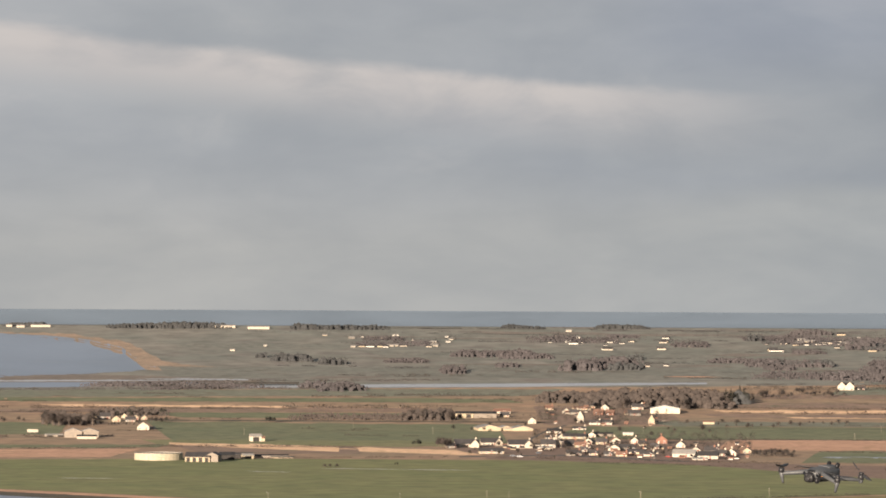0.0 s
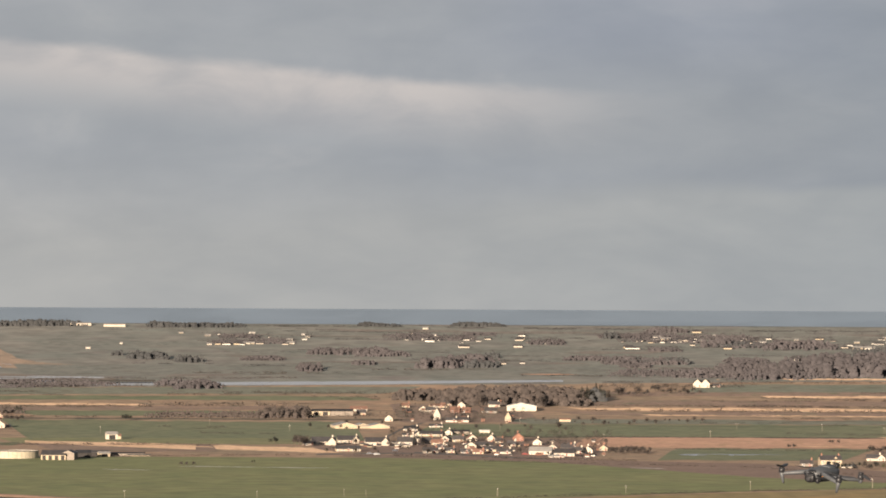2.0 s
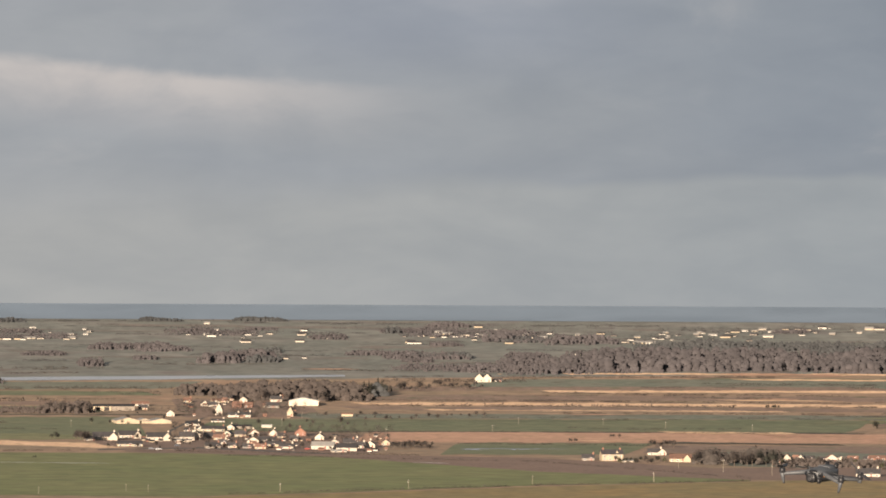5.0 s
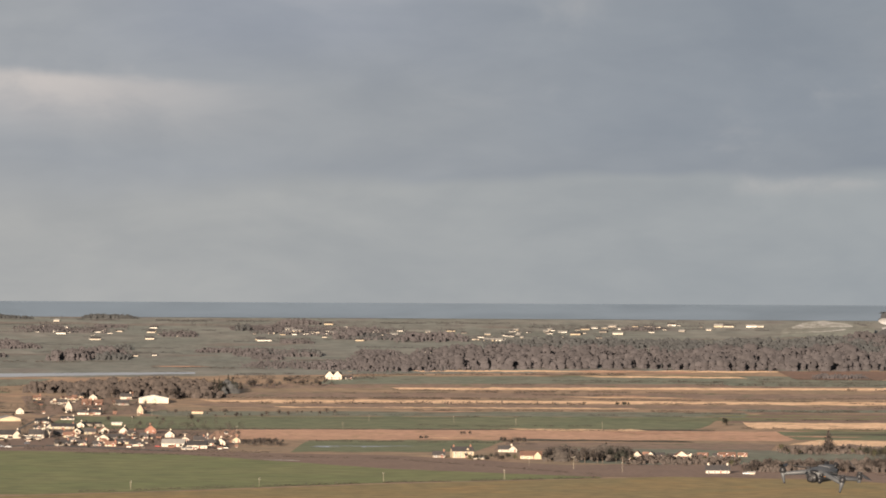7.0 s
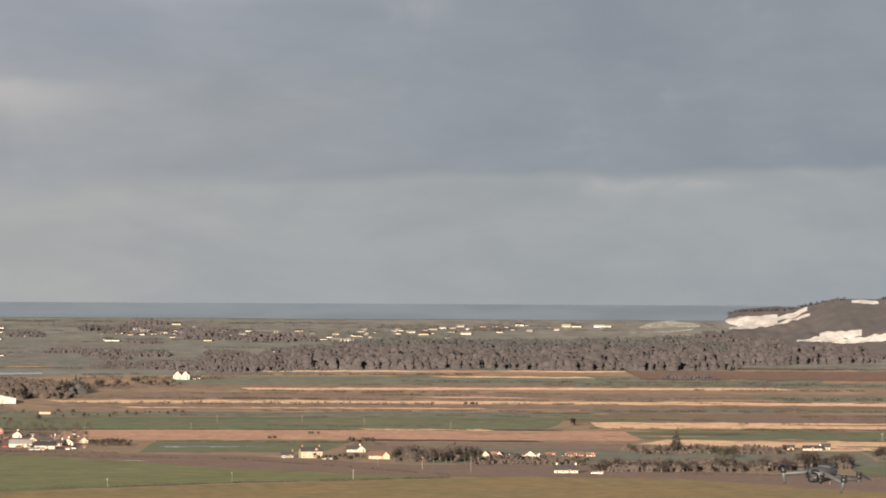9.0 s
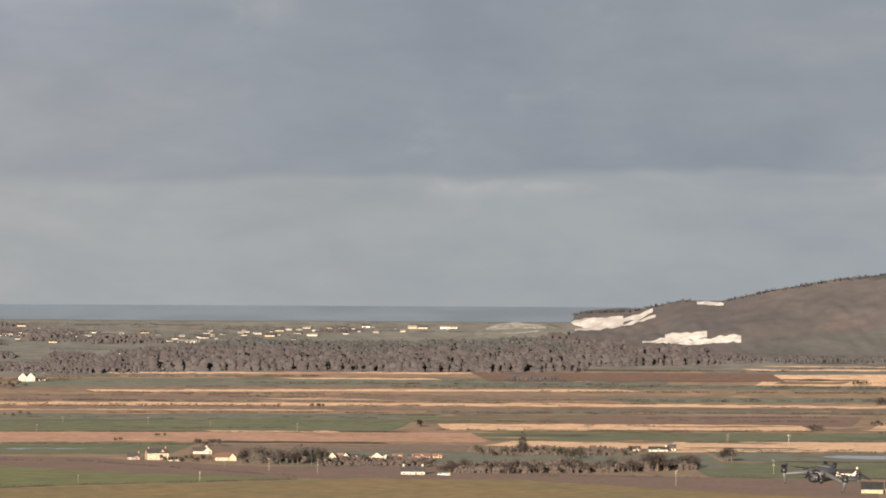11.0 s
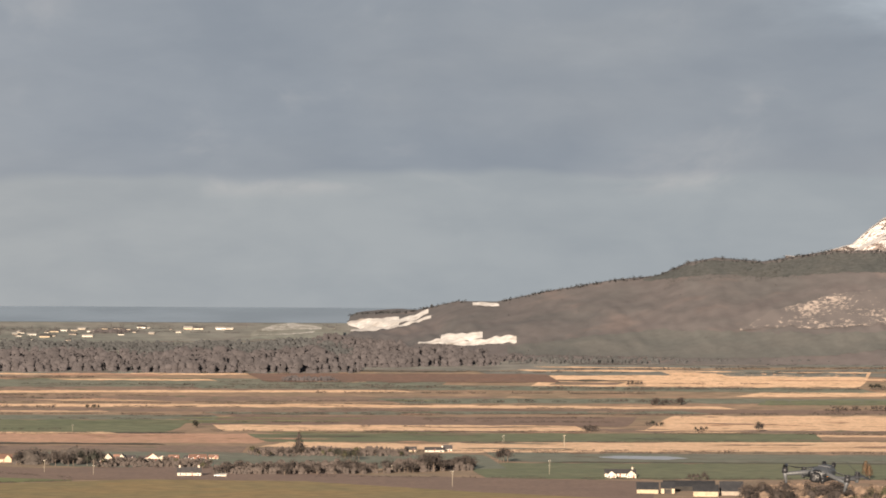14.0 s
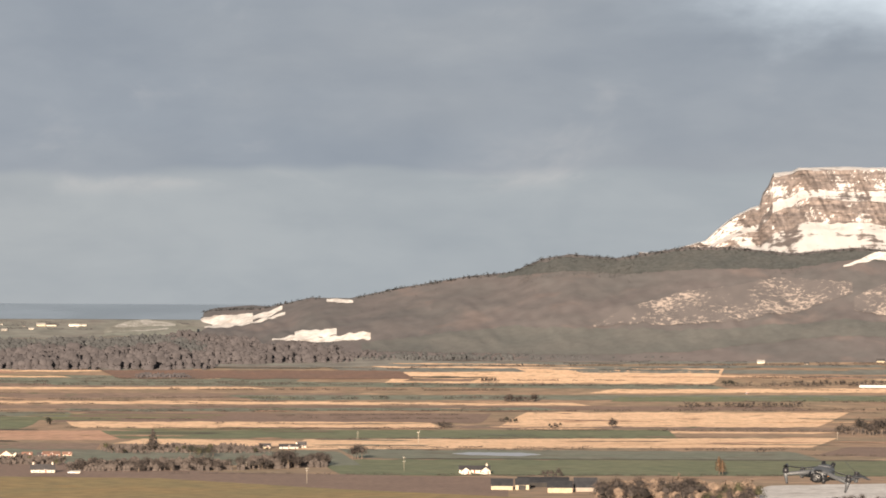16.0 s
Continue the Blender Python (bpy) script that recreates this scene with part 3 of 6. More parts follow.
slope_patch("snow", "small snow patch on the skyline", [(1892, -6.3), (1914, -7.4), (1939, -4.5)], [(1892, -1.3), (1914, 0.6), (1939, -0.5)])


def knoll(name, material, label, crest, foot, lift=0.0, category="knoll"):
    """A low rise whose crest stands up before the sea, between lines of (bearing, dip)."""
    verts, n = [], 40
    for i in range(n + 1):
        b = crest[0][0] + (crest[-1][0] - crest[0][0]) * i / n
        u = np.interp(b, [p[0] for p in crest], [p[1] for p in crest]) + 0.8 * noise.noise((b * 0.07, 2, 0))
        v = np.interp(b, [p[0] for p in foot], [p[1] for p in foot]) + 0.8 * noise.noise((b * 0.07, 6, 0))
        d0 = reach(60)
        for j in range(8):
            k = j / 7
            up = v + (u - v) * k
            d = d0 + 90 * (60 - up) / 24 - lift
            verts.append(far_point(b, d, EYE - d * up / FAR))
    tagged(mesh_object(name, verts, grid_faces(n + 1, 8), M[material], smooth=True), label, category, kind="structure")


knoll("knoll", "far_grass", "low grassy knoll dusted with snow", [(1500, 48.8), (1519, 40.7), (1539, 32.6), (1574, 29.4), (1614, 33.2), (1664, 41.9)], [(1500, 64.8), (1664, 63.9)])
knoll("snow_patch", "thin_snow", "thin snow lying on a low grassy knoll", [(1520, 41.7), (1539, 33.6), (1574, 30.4), (1614, 35.2), (1626, 38.1)], [(1520, 44.7), (1554, 43.5), (1594, 41.3), (1626, 41.1)], 1.5, "snow")
knoll("snow_patch", "thin_snow", "thin snow strip along a field edge", [(1506, 50.8), (1574, 48.4), (1614, 44.2)], [(1506, 51.8), (1574, 50.4), (1614, 46.2)], 1.5, "snow")
slope_patch("speckle", "boulder-strewn slope speckled with snow", [(2364, 34.3), (2434, 4.9), (2514, -20.5), (2614, -33.0), (2703, -53.5), (2754, -41.7), (2819, -40.1)],
            [(2364, 37.3), (2434, 33.9), (2514, 36.5), (2614, 27.0), (2704, 13.5), (2754, -3.7), (2819, -22.1)])
slope_patch("speckle", "boulder-strewn slope speckled with snow", [(2822, -17.1), (2874, -37.4), (3063, -53.3)], [(2822, 2.9), (2874, 12.6), (3064, 16.7)])
slope_patch("snow", "snow tongue below the cliffs", [(2803, -66.0), (2833, -80.2), (2858, -95.3), (2953, -90.8)], [(2803, -64.0), (2833, -72.2), (2858, -80.3), (2953, -72.8)])

# ---- plants ----
M["twig"] = surface("bare_twigs", (0.042, 0.0345, 0.0312), (0.052, 0.0415, 0.0365), 12, vary=0.12)
M["twig_grey"] = surface("grey_twigs", (0.035, 0.030, 0.027), (0.043, 0.036, 0.032), 12, vary=0.15)
M["twig_gold"] = surface("golden_twigs", (0.105, 0.064, 0.036), (0.085, 0.054, 0.032), 12, vary=0.2)
M["needle"] = surface("evergreen_needles", (0.020, 0.021, 0.017), (0.027, 0.027, 0.020), 12, vary=0.15)
# a lighter twig colour, so that low sun is painted into these bushes
M["bush"] = surface("sunlit_bush_twigs", (0.086, 0.062, 0.046), (0.104, 0.074, 0.054), 12, vary=0.2)
M["scrub"] = surface("scrub_leaves", (0.040, 0.041, 0.022), (0.054, 0.047, 0.026), 12, vary=0.25)
M["bark"] = surface("bark", (0.085, 0.065, 0.05), (0.12, 0.095, 0.075), 2)
# twig and needle colours shifted bluer to paint in the haze of distance
M["hazed_twig"] = surface("hazy_bare_wood", (0.0410, 0.0370, 0.0390), (0.048, 0.0428, 0.0446), 60, vary=0.10)
M["hazed_needle"] = surface("hazy_conifers", (0.028, 0.0292, 0.0305), (0.034, 0.0348, 0.0356), 60, vary=0.1)
rng = np.random.default_rng(7)


def cloud(centres, radii, per, size):
    """Many small ragged leaves or twig sprays round each centre: vertices, faces and normals."""
    centres, radii, size = np.asarray(centres, float), np.asarray(radii, float), np.asarray(size, float)
    n = len(centres)
    v = rng.normal(size=(n, per, 3))
    v /= np.linalg.norm(v, axis=2, keepdims=True)
    out = v + rng.normal(size=v.shape) * 0.35
    v = v * (0.12 + 1.12 * rng.uniform(0, 1, (n, per, 1)) ** 0.65)
    c = centres[:, None] + v * radii[:, None]
    out /= np.linalg.norm(out, axis=2, keepdims=True)
    face = out + rng.normal(size=out.shape) * 0.8
    a = np.cross(face, rng.normal(size=out.shape))
    a /= np.linalg.norm(a, axis=2, keepdims=True)
    e = np.cross(face, a)
    e /= np.linalg.norm(e, axis=2, keepdims=True)
    s = size[:, None, None] * rng.uniform(0.6, 1.4, (n, per, 1))
    p = np.stack([c + a * s, c + e * s * 0.6, c - a * s, c - e * s * 0.6], axis=2).reshape(-1, 3)
    flat = np.cross(a, e)
    flat *= np.sign(np.sum(flat * out, axis=2, keepdims=True))
    round_out = flat * 0.35 + out + np.array([0, -0.35, 0.35])
    round_out /= np.linalg.norm(round_out, axis=2, keepdims=True)
    normals = np.repeat(round_out.reshape(-1, 3), 4, axis=0)
    faces = np.arange(len(p)).reshape(-1, 4).tolist()
    return p, faces, normals


def heart_shape(fineness):
    bm = bmesh.new()
    bmesh.ops.create_icosphere(bm, subdivisions=fineness, radius=1.0)
    bm.verts.ensure_lookup_table()
    v, f = np.array([tuple(x.co) for x in bm.verts]), np.array([[x.index for x in y.verts] for y in bm.faces])
    bm.free()
    return v, f


HEART, HEART_FACES = heart_shape(2)


def tube(points, radii, sides=5):
    """A tapering limb along points."""
    verts, faces = [], []
    for i, (p, r) in enumerate(zip(points, radii)):
        for k in range(sides):
            t = 2 * math.pi * k / sides
            verts.append((p[0] + r * math.cos(t), p[1] + r * math.sin(t), p[2]))
        if i:
            o = (i - 1) * sides
            faces += [(o + k, o + (k + 1) % sides, o + sides + (k + 1) % sides, o + sides + k) for k in range(sides)]
    return verts, faces


def part(name, verts, faces, material, parent, label="", normals=None):
    ob = mesh_object(name, verts, faces, M[material], normals=normals)
    ob.parent = parent
    return tagged(ob, label) if label else ob


def tree_model(kind, seed):
    """A tree one metre high: trunk with limbs, and a crown of many small sprays."""
    r = random.Random(seed)
    root = new({"shrub": "shrub", "gorse": "shrub"}.get(kind, "tree"))
    slim = {"poplar": 0.16, "gold": 0.24, "fir": 0.24, "ever": 0.36}.get(kind, 0.38)
    low = {"shrub": 0.05, "gorse": 0.05, "fir": 0.1, "poplar": 0.12}.get(kind, 0.22)
    verts, faces = tube([(0, 0, -0.02), (0.01, 0, 0.3), (0.0, 0.01, 0.62), (0, 0, 0.92)], [0.028, 0.02, 0.012, 0.003])
    tips = []
    for i in range(9):
        z = low + (0.75 - low) * i / 8
        a = i * 2.4 + r.uniform(-0.4, 0.4)
        far = slim * (1.05 - 0.55 * i / 8) * r.uniform(0.7, 1.0)
        tip = (far * math.cos(a), far * math.sin(a), min(0.97, z + far * r.uniform(0.5, 0.9)))
        v2, f2 = tube([(0, 0, z), (tip[0] * 0.55, tip[1] * 0.55, z + (tip[2] - z) * 0.45), tip], [0.012, 0.008, 0.002], 4)
        faces += [tuple(k + len(verts) for k in f) for f in f2]
        verts += v2
        tips.append(tip)
    part("trunk", verts, faces, "bark", root)
    mat = {"ever": "needle", "fir": "needle", "poplar": "twig", "gold": "twig_gold", "gorse": "scrub", "grey": "twig_grey"}.get(kind, "twig")
    if kind in ("fir", "poplar", "gold"):
        zs = np.linspace(low + 0.03, 0.96, 16)
        wide = slim * ((1.02 - zs) if kind == "fir" else np.sin(np.pi * (0.12 + 0.8 * zs)))
        p, f, nn = cloud([(0, 0, z) for z in zs], [(x, x, 0.05) for x in wide], 34, 0.02 + 0.014 * wide / slim)
    else:
        cs = [(t[0] * 0.85, t[1] * 0.85, t[2] * 0.95) for t in tips] + [(0, 0, 0.85), (0.05, 0, 0.62), (-0.06, 0.02, 0.5)]
        rad = [(0.17, 0.17, 0.14)] * len(cs)
        p, f, nn = cloud(cs, rad, 105 if kind in ("ever", "shrub", "gorse") else 95, [0.020] * len(cs))
        p[:, 2] = np.clip(p[:, 2], low * 0.5, 1.0)
    # the dense inner crown, uneven, under the outer sprays
    mid = np.array([0, 0, (low + 1) / 2])
    wide = slim * (0.72 if kind in ("fir", "poplar", "gold") else 0.86)
    bumps = np.array([0.42 + 0.30 * noise.noise(Vector(q) * 2.2 + Vector((seed, 0, 0))) + 0.10 * noise.noise(Vector(q) * 5 + Vector((0, seed, 0))) for q in HEART])
    core = HEART * bumps[:, None] * np.array([wide, wide, (1 - low) / 2 * 1.12]) * (1.0 if kind != "fir" else 0.85) + mid
    if kind == "fir":
        core[:, :2] *= np.clip(1.25 - core[:, 2:3], 0.15, 1.0)
    soft = HEART * 0.6 + np.array([0, -0.5, 0.45])
    f = f + (HEART_FACES + len(p)).tolist()
    part("crown", np.concatenate([p, core]), f, mat, root, normals=np.concatenate([nn, soft]))
    root.location = (0, -60, -40)
    return root


TREES = {kind: [tree_model(kind, 10 * i + k) for k in range(3)] for i, kind in enumerate(("bare", "grey", "ever", "shrub", "gorse", "poplar", "gold", "fir"))}
TREE_LABEL = {
    "bare": "bare brown winter tree beside a field", "grey": "bare grey-brown winter tree", "ever": "dark evergreen tree with dense crown", "shrub": "bare brown shrub in a hedgerow",
    "gorse": "olive green evergreen shrub", "poplar": "tall slender bare poplar", "gold": "tall golden-brown bare tree in sunlight", "fir": "dark pointed conifer beside bare trees",
}
R = random.Random(3)


def plant(at, tall, kind):
    """One tree or shrub, tall units high, at (bearing, dip)."""
    model = R.choice(TREES[kind])
    s = tall * unit(at[1])
    wide = R.uniform(1.3, 1.9) if kind in ("shrub", "gorse") else R.uniform(0.85, 1.25)
    m = Matrix.Translation(spot(*at)) @ Matrix.Rotation(R.uniform(0, 6.28), 4, "Z") @ Matrix.Diagonal((s * wide, s * wide, s, 1))
    return tagged(copy_thing(model, m), TREE_LABEL[kind], "shrub" if kind in ("shrub", "gorse") else "tree", kind + " plants of the plain")


def grove(left, right, count, low, high, kinds, deep=4.0):
    for i in range(count):
        k = (i + R.uniform(0.1, 0.9)) / count
        b = left[0] + (right[0] - left[0]) * k
        dip = left[1] + (right[1] - left[1]) * k + R.uniform(-deep, deep) * 0.5
        plant((b, dip), R.uniform(low, high), R.choice(kinds))


def crown_shape():
    """Six uneven crowns, with the even ball that they come from."""
    v, f = heart_shape(1)
    shapes = []
    for k in range(6):
        lump = np.array([1 + 0.30 * noise.noise(Vector(q) * 1.7 + Vector((9 * k, 0, 0))) + 0.22 * noise.noise(Vector(q) * 4.5 + Vector((0, 7 * k, 0))) for q in v])
        shapes.append(v * lump[:, None])
    return shapes, v, f


CROWNS, CROWN_OUT, CROWN_FACES = crown_shape()


def canopy(left, right, low, high, deep, rows):
    """The closed mass of a wood: rows of uneven rounded crowns, one behind the other."""
    verts, faces, normals, count = [], [], [], 0
    cs, rs, sz = [], [], []
    mean = (low + high) / 2 * 0.9
    long = abs(right[0] - left[0])
    n = max(4, int(long / (mean * 0.24)))
    for r in range(rows):
        for i in range(n):
            k = min(max((i + R.uniform(-0.4, 1.4)) / n, 0), 1)
            b = left[0] + (right[0] - left[0]) * k
            dip = max(8, left[1] + (right[1] - left[1]) * k - deep * (r + R.uniform(-0.5, 0.5)) / max(rows - 1, 1))
            tall = R.uniform(0.72, 1.06) * mean * (0.92 + 0.45 * noise.noise((b * 0.022, left[1], r * 0.6)))
            tall *= (0.35 + 0.65 * min(1, 6 * k + 0.1, 6 * (1 - k) + 0.1)) * unit(dip)
            p = spot(b, dip)
            for z in (0.17, 0.63):
                wide, turn = tall * R.uniform(0.34, 0.50) * (1.15 - 0.4 * z), R.uniform(0, 6.28)
                c, q = math.cos(turn), math.sin(turn)
                spin = np.array([[c, -q, 0], [q, c, 0], [0, 0, 1]])
                lean = np.array([R.uniform(-0.12, 0.12) * tall, R.uniform(-0.12, 0.12) * tall, tall * (z + R.uniform(-0.04, 0.04))])
                cs.append(np.array(p) + lean)
                rs.append((wide * 0.84, wide * 0.42, tall * 0.30))
                sz.append(tall * 0.085)
                verts.append((R.choice(CROWNS) @ spin) * np.array([wide, wide * 0.5, tall * 0.38]) * 0.92 + np.array(p) + lean)
                normals.append(CROWN_OUT @ spin * 0.40 + np.array([0, -0.45, 0.26]))
                faces.append(CROWN_FACES + count)
                count += len(CROWN_OUT)
    p, f, nn = cloud(cs, rs, 24, sz)
    nn = nn * 0.45 + np.array([0, -0.45, 0.26])
    return np.concatenate([*verts, p]), np.concatenate(faces).tolist() + [[k + count for k in q] for q in f], np.concatenate([*normals, nn])


def stuff_wood(name, label, belts, material, per=30, category="woodland"):
    """A far wood as one mesh: belts of (left, right, count, low, high, depth)."""
    cs, rs, sz = [], [], []
    for left, right, count, low, high, deep in belts:
        closed = count * 0.3 * (low + high) / max(abs(right[0] - left[0]), 1) > 1.0 and name != "garden_trees"
        for i in range(count):
            k = R.random()
            b = left[0] + (right[0] - left[0]) * k
            dip = left[1] + (right[1] - left[1]) * k + R.uniform(-deep, 0)
            if closed and i > 4:
                continue
            u = unit(max(dip, 8))
            t = R.uniform(low, high) * u * (0.75 + 0.5 * noise.noise((b * 0.02, dip * 0.1, 0)))
            p = spot(b, max(dip, 8))
            cs.append((p.x, p.y, p.z + t * 0.56))
            rs.append((t * 0.40, t * 0.40, t * 0.46))
            sz.append(t * 0.05)
    p, f, nn = cloud(cs, rs, int(per * 1.5), sz)
    for left, right, count, low, high, deep in belts:
        cover = count * 0.3 * (low + high) / max(abs(right[0] - left[0]), 1)
        if cover > 1.0 and name != "garden_trees":
            v2, f2, n2 = canopy(left, right, low, high, deep, 2 if deep < 6 else min(6, 2 + int(deep / 5)))
            f = f + [[k + len(p) for k in q] for q in f2]
            p, nn = np.concatenate([p, v2]), np.concatenate([nn, n2])
    return tagged(mesh_object(name, p, f, M[material], normals=nn), label, category, kind="stuff")


def hedge(left, right, tall, material="twig", gaps=0.25):
    """A hedge along a field's edge, thin and gappy."""
    n = max(8, int(abs(right[0] - left[0]) / (tall * 0.8)))
    cs, rs, sz = [], [], []
    for i in range(n):
        k = i / (n - 1)
        b, dip = left[0] + (right[0] - left[0]) * k, left[1] + (right[1] - left[1]) * k
        if noise.noise((b * 0.03, dip * 0.2, 2)) < gaps - 0.45:
            continue
        dip += 0.5 * noise.noise((b * 0.02, dip, 0))
        u = unit(dip)
        t = 1.35 * tall * u * R.uniform(0.5, 1.15)
        p = spot(b, dip)
        cs.append((p.x, p.y, p.z + t * 0.45))
        rs.append((t * 0.75, t * 0.6, t * 0.45))
        sz.append(t * 0.17)
    if not cs:
        return None
    p, f, nn = cloud(cs, rs, 16, sz)
    return tagged(mesh_object("hedge", p, f, M[material], normals=nn), "low gappy hedge along a field boundary", "hedge", kind="stuff")


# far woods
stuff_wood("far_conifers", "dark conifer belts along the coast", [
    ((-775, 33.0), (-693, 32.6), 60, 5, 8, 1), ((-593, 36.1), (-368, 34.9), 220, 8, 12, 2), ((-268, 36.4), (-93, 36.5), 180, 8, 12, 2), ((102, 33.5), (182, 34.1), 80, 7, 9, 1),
    ((267, 32.6), (367, 33.1), 100, 7, 9, 1), ((-303, 92.6), (-229, 93.2), 110, 13, 17, 2), ((-219, 98.6), (-168, 98.4), 80, 14, 18, 2), ((-330, 86.7), (-311, 86.6), 24, 9, 12, 1), ((-500, 36.4), (-440, 35.6), 60, 10, 14, 1), ((-268, 37.0), (-215, 37.0), 60, 11, 15, 1)], "hazed_needle", 36)
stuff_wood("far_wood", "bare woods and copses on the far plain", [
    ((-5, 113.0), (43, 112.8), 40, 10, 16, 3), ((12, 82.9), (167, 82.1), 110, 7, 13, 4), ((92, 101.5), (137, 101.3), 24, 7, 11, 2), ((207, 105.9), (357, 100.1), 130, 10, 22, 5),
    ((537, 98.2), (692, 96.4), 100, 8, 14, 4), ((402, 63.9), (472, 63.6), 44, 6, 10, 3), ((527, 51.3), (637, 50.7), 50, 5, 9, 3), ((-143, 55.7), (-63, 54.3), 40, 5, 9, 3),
    ((-383, 44.0), (-263, 43.4), 20, 4, 6, 3), ((-223, 145.2), (-133, 143.7), 60, 9, 17, 4), ((-533, 144.8), (-313, 139.6), 70, 4, 8, 3), ((147, 55.2), (317, 56.4), 50, 4, 8, 5)], "hazed_twig", 36)
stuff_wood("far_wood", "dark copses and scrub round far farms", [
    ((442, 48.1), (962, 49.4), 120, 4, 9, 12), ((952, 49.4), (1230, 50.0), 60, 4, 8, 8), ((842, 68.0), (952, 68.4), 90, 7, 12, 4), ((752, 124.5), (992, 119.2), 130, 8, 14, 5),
    ((532, 97.6), (692, 97.8), 100, 7, 14, 3), ((662, 121.0), (762, 120.4), 40, 4, 9, 3)], "hazed_twig", 36)
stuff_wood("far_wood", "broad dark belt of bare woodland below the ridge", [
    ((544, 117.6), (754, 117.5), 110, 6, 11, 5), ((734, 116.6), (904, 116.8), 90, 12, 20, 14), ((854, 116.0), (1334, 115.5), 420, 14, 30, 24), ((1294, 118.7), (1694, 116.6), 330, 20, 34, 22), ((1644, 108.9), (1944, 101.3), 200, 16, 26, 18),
    ((1894, 95.6), (2362, 93.2), 200, 8, 18, 14), ((2314, 94.6), (3014, 92.9), 200, 8, 18, 10), ((1554, 132.5), (1654, 132.0), 60, 6, 11, 3), ((1624, 76.1), (1794, 81.3), 90, 8, 16, 12), ((1599, 70.3), (1734, 72.6), 90, 12, 24, 5)], "hazed_twig", 36)
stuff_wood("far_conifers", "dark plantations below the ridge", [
    ((973, 80.4), (1353, 80.4), 130, 8, 16, 8), ((1274, 98.8), (1693, 88.6), 120, 10, 22, 20), ((1954, 98.4), (2564, 95.3), 200, 8, 16, 26), ((733, 67.6), (883, 66.9), 60, 6, 10, 3)], "hazed_needle", 36)

# trees over the ridge: a toothed skyline and mottled slopes
cs, rs, sz = ({kind: [] for kind in ("wood_slope", "hazed_needle", "plantation")} for _ in range(3))
for i in range(6400):
    b = 1645 + 2150 * R.random()
    foot, top = hill_foot(b), max(ridge(b), hill_foot(b) + 8)
    line = i < 1300
    k = R.uniform(0.965, 1.0) if line else R.random() ** 0.8
    up = foot + (top - foot) * k
    dip = -up
    # open ground: snow fields and the boulder slope
    open_ground = (-300 + 1950 < b < 1822 and dip < 47) or (1790 < b < 1980 and 44 < dip < 72) or (1880 < b < 1945 and -10 < dip < 8) or (2340 < b < 3100 and -52 < dip < 46 and dip > 40 - (b - 2340) * 0.21)
    if open_ground and not (line and not 1880 < b < 1945):
        continue
    if 2000 < i <= 3400:
        continue
    d = reach(-foot) + 320 * k
    u = d / FAR
    if i > 3400:
        b, k = R.uniform(2230, 2950), R.uniform(0.80, 0.99)
        foot, top = hill_foot(b), ridge(b)
        up, d = foot + (top - foot) * k, reach(-foot) + 320 * k
    mat = "plantation" if i > 3400 else "hazed_needle" if line else "wood_slope"
    t = (R.uniform(3, 6) if line else R.uniform(1.5, 2.8)) * u
    p = hill(b, up)
    cs[mat].append((p.x, p.y, p.z + t * 0.35))
    rs[mat].append((t * 0.42, t * 0.42, t * 0.5))
    sz[mat].append(t * 0.16)
for mat, label in (("wood_slope", "bare brown woods on the ridge"), ("hazed_needle", "dark conifers on the ridge and its skyline"), ("plantation", "dark green conifer plantation along the crest")):
    p, f, nn = cloud(cs[mat], rs[mat], 16, sz[mat])
    tagged(mesh_object("ridge_wood", p, f, M[mat], normals=nn * 0.4 + np.array([0, -0.5, 0.3])), label, "woodland", kind="stuff")

# hedges and overgrown drains between the fields
for left, right, tall in (
        ((-983, 147.1), (-223, 141.2), 4), ((-723, 177.8), (-263, 177.4), 4), ((-982, 187.1), (-503, 182.6), 4), ((-283, 175.5), (-23, 176.1), 6), ((-982, 232.1), (-582, 227.0), 4),
        ((-532, 244.8), (-142, 245.7), 4), ((-782, 250.1), (-542, 247.8), 3), ((-362, 265.9), (18, 261.9), 3), ((78, 262.6), (598, 269.9), 4), ((-143, 152.7), (217, 152.9), 4),
        ((507, 139.4), (785, 137.9), 5), ((-483, 130.5), (-3, 126.0), 3), ((-83, 120.4), (97, 115.5), 2.5)):
    hedge(left, right, tall)
hedge((-513, 139.7), (-343, 134.8), 4, "needle", gaps=0.0)
for left, right, tall in (
        ((504, 181.4), (1154, 182.0), 5), ((814, 157.7), (1354, 160.9), 3), ((674, 131.5), (1254, 127.5), 3), ((514, 172.3), (1822, 174.5), 3), ((254, 227.7), (1384, 226.8), 2.5),
        ((854, 193.5), (1822, 192.5), 3), ((485, 247.5), (1015, 249.7), 3), ((255, 270.7), (815, 279.7), 3), ((815, 279.7), (1185, 305.8), 3), ((255, 339.7), (815, 320.7), 3), ((815, 320.7), (1185, 310.8), 3),
        ((1154, 142.0), (1754, 139.9), 3)):
    hedge(left, right, tall)
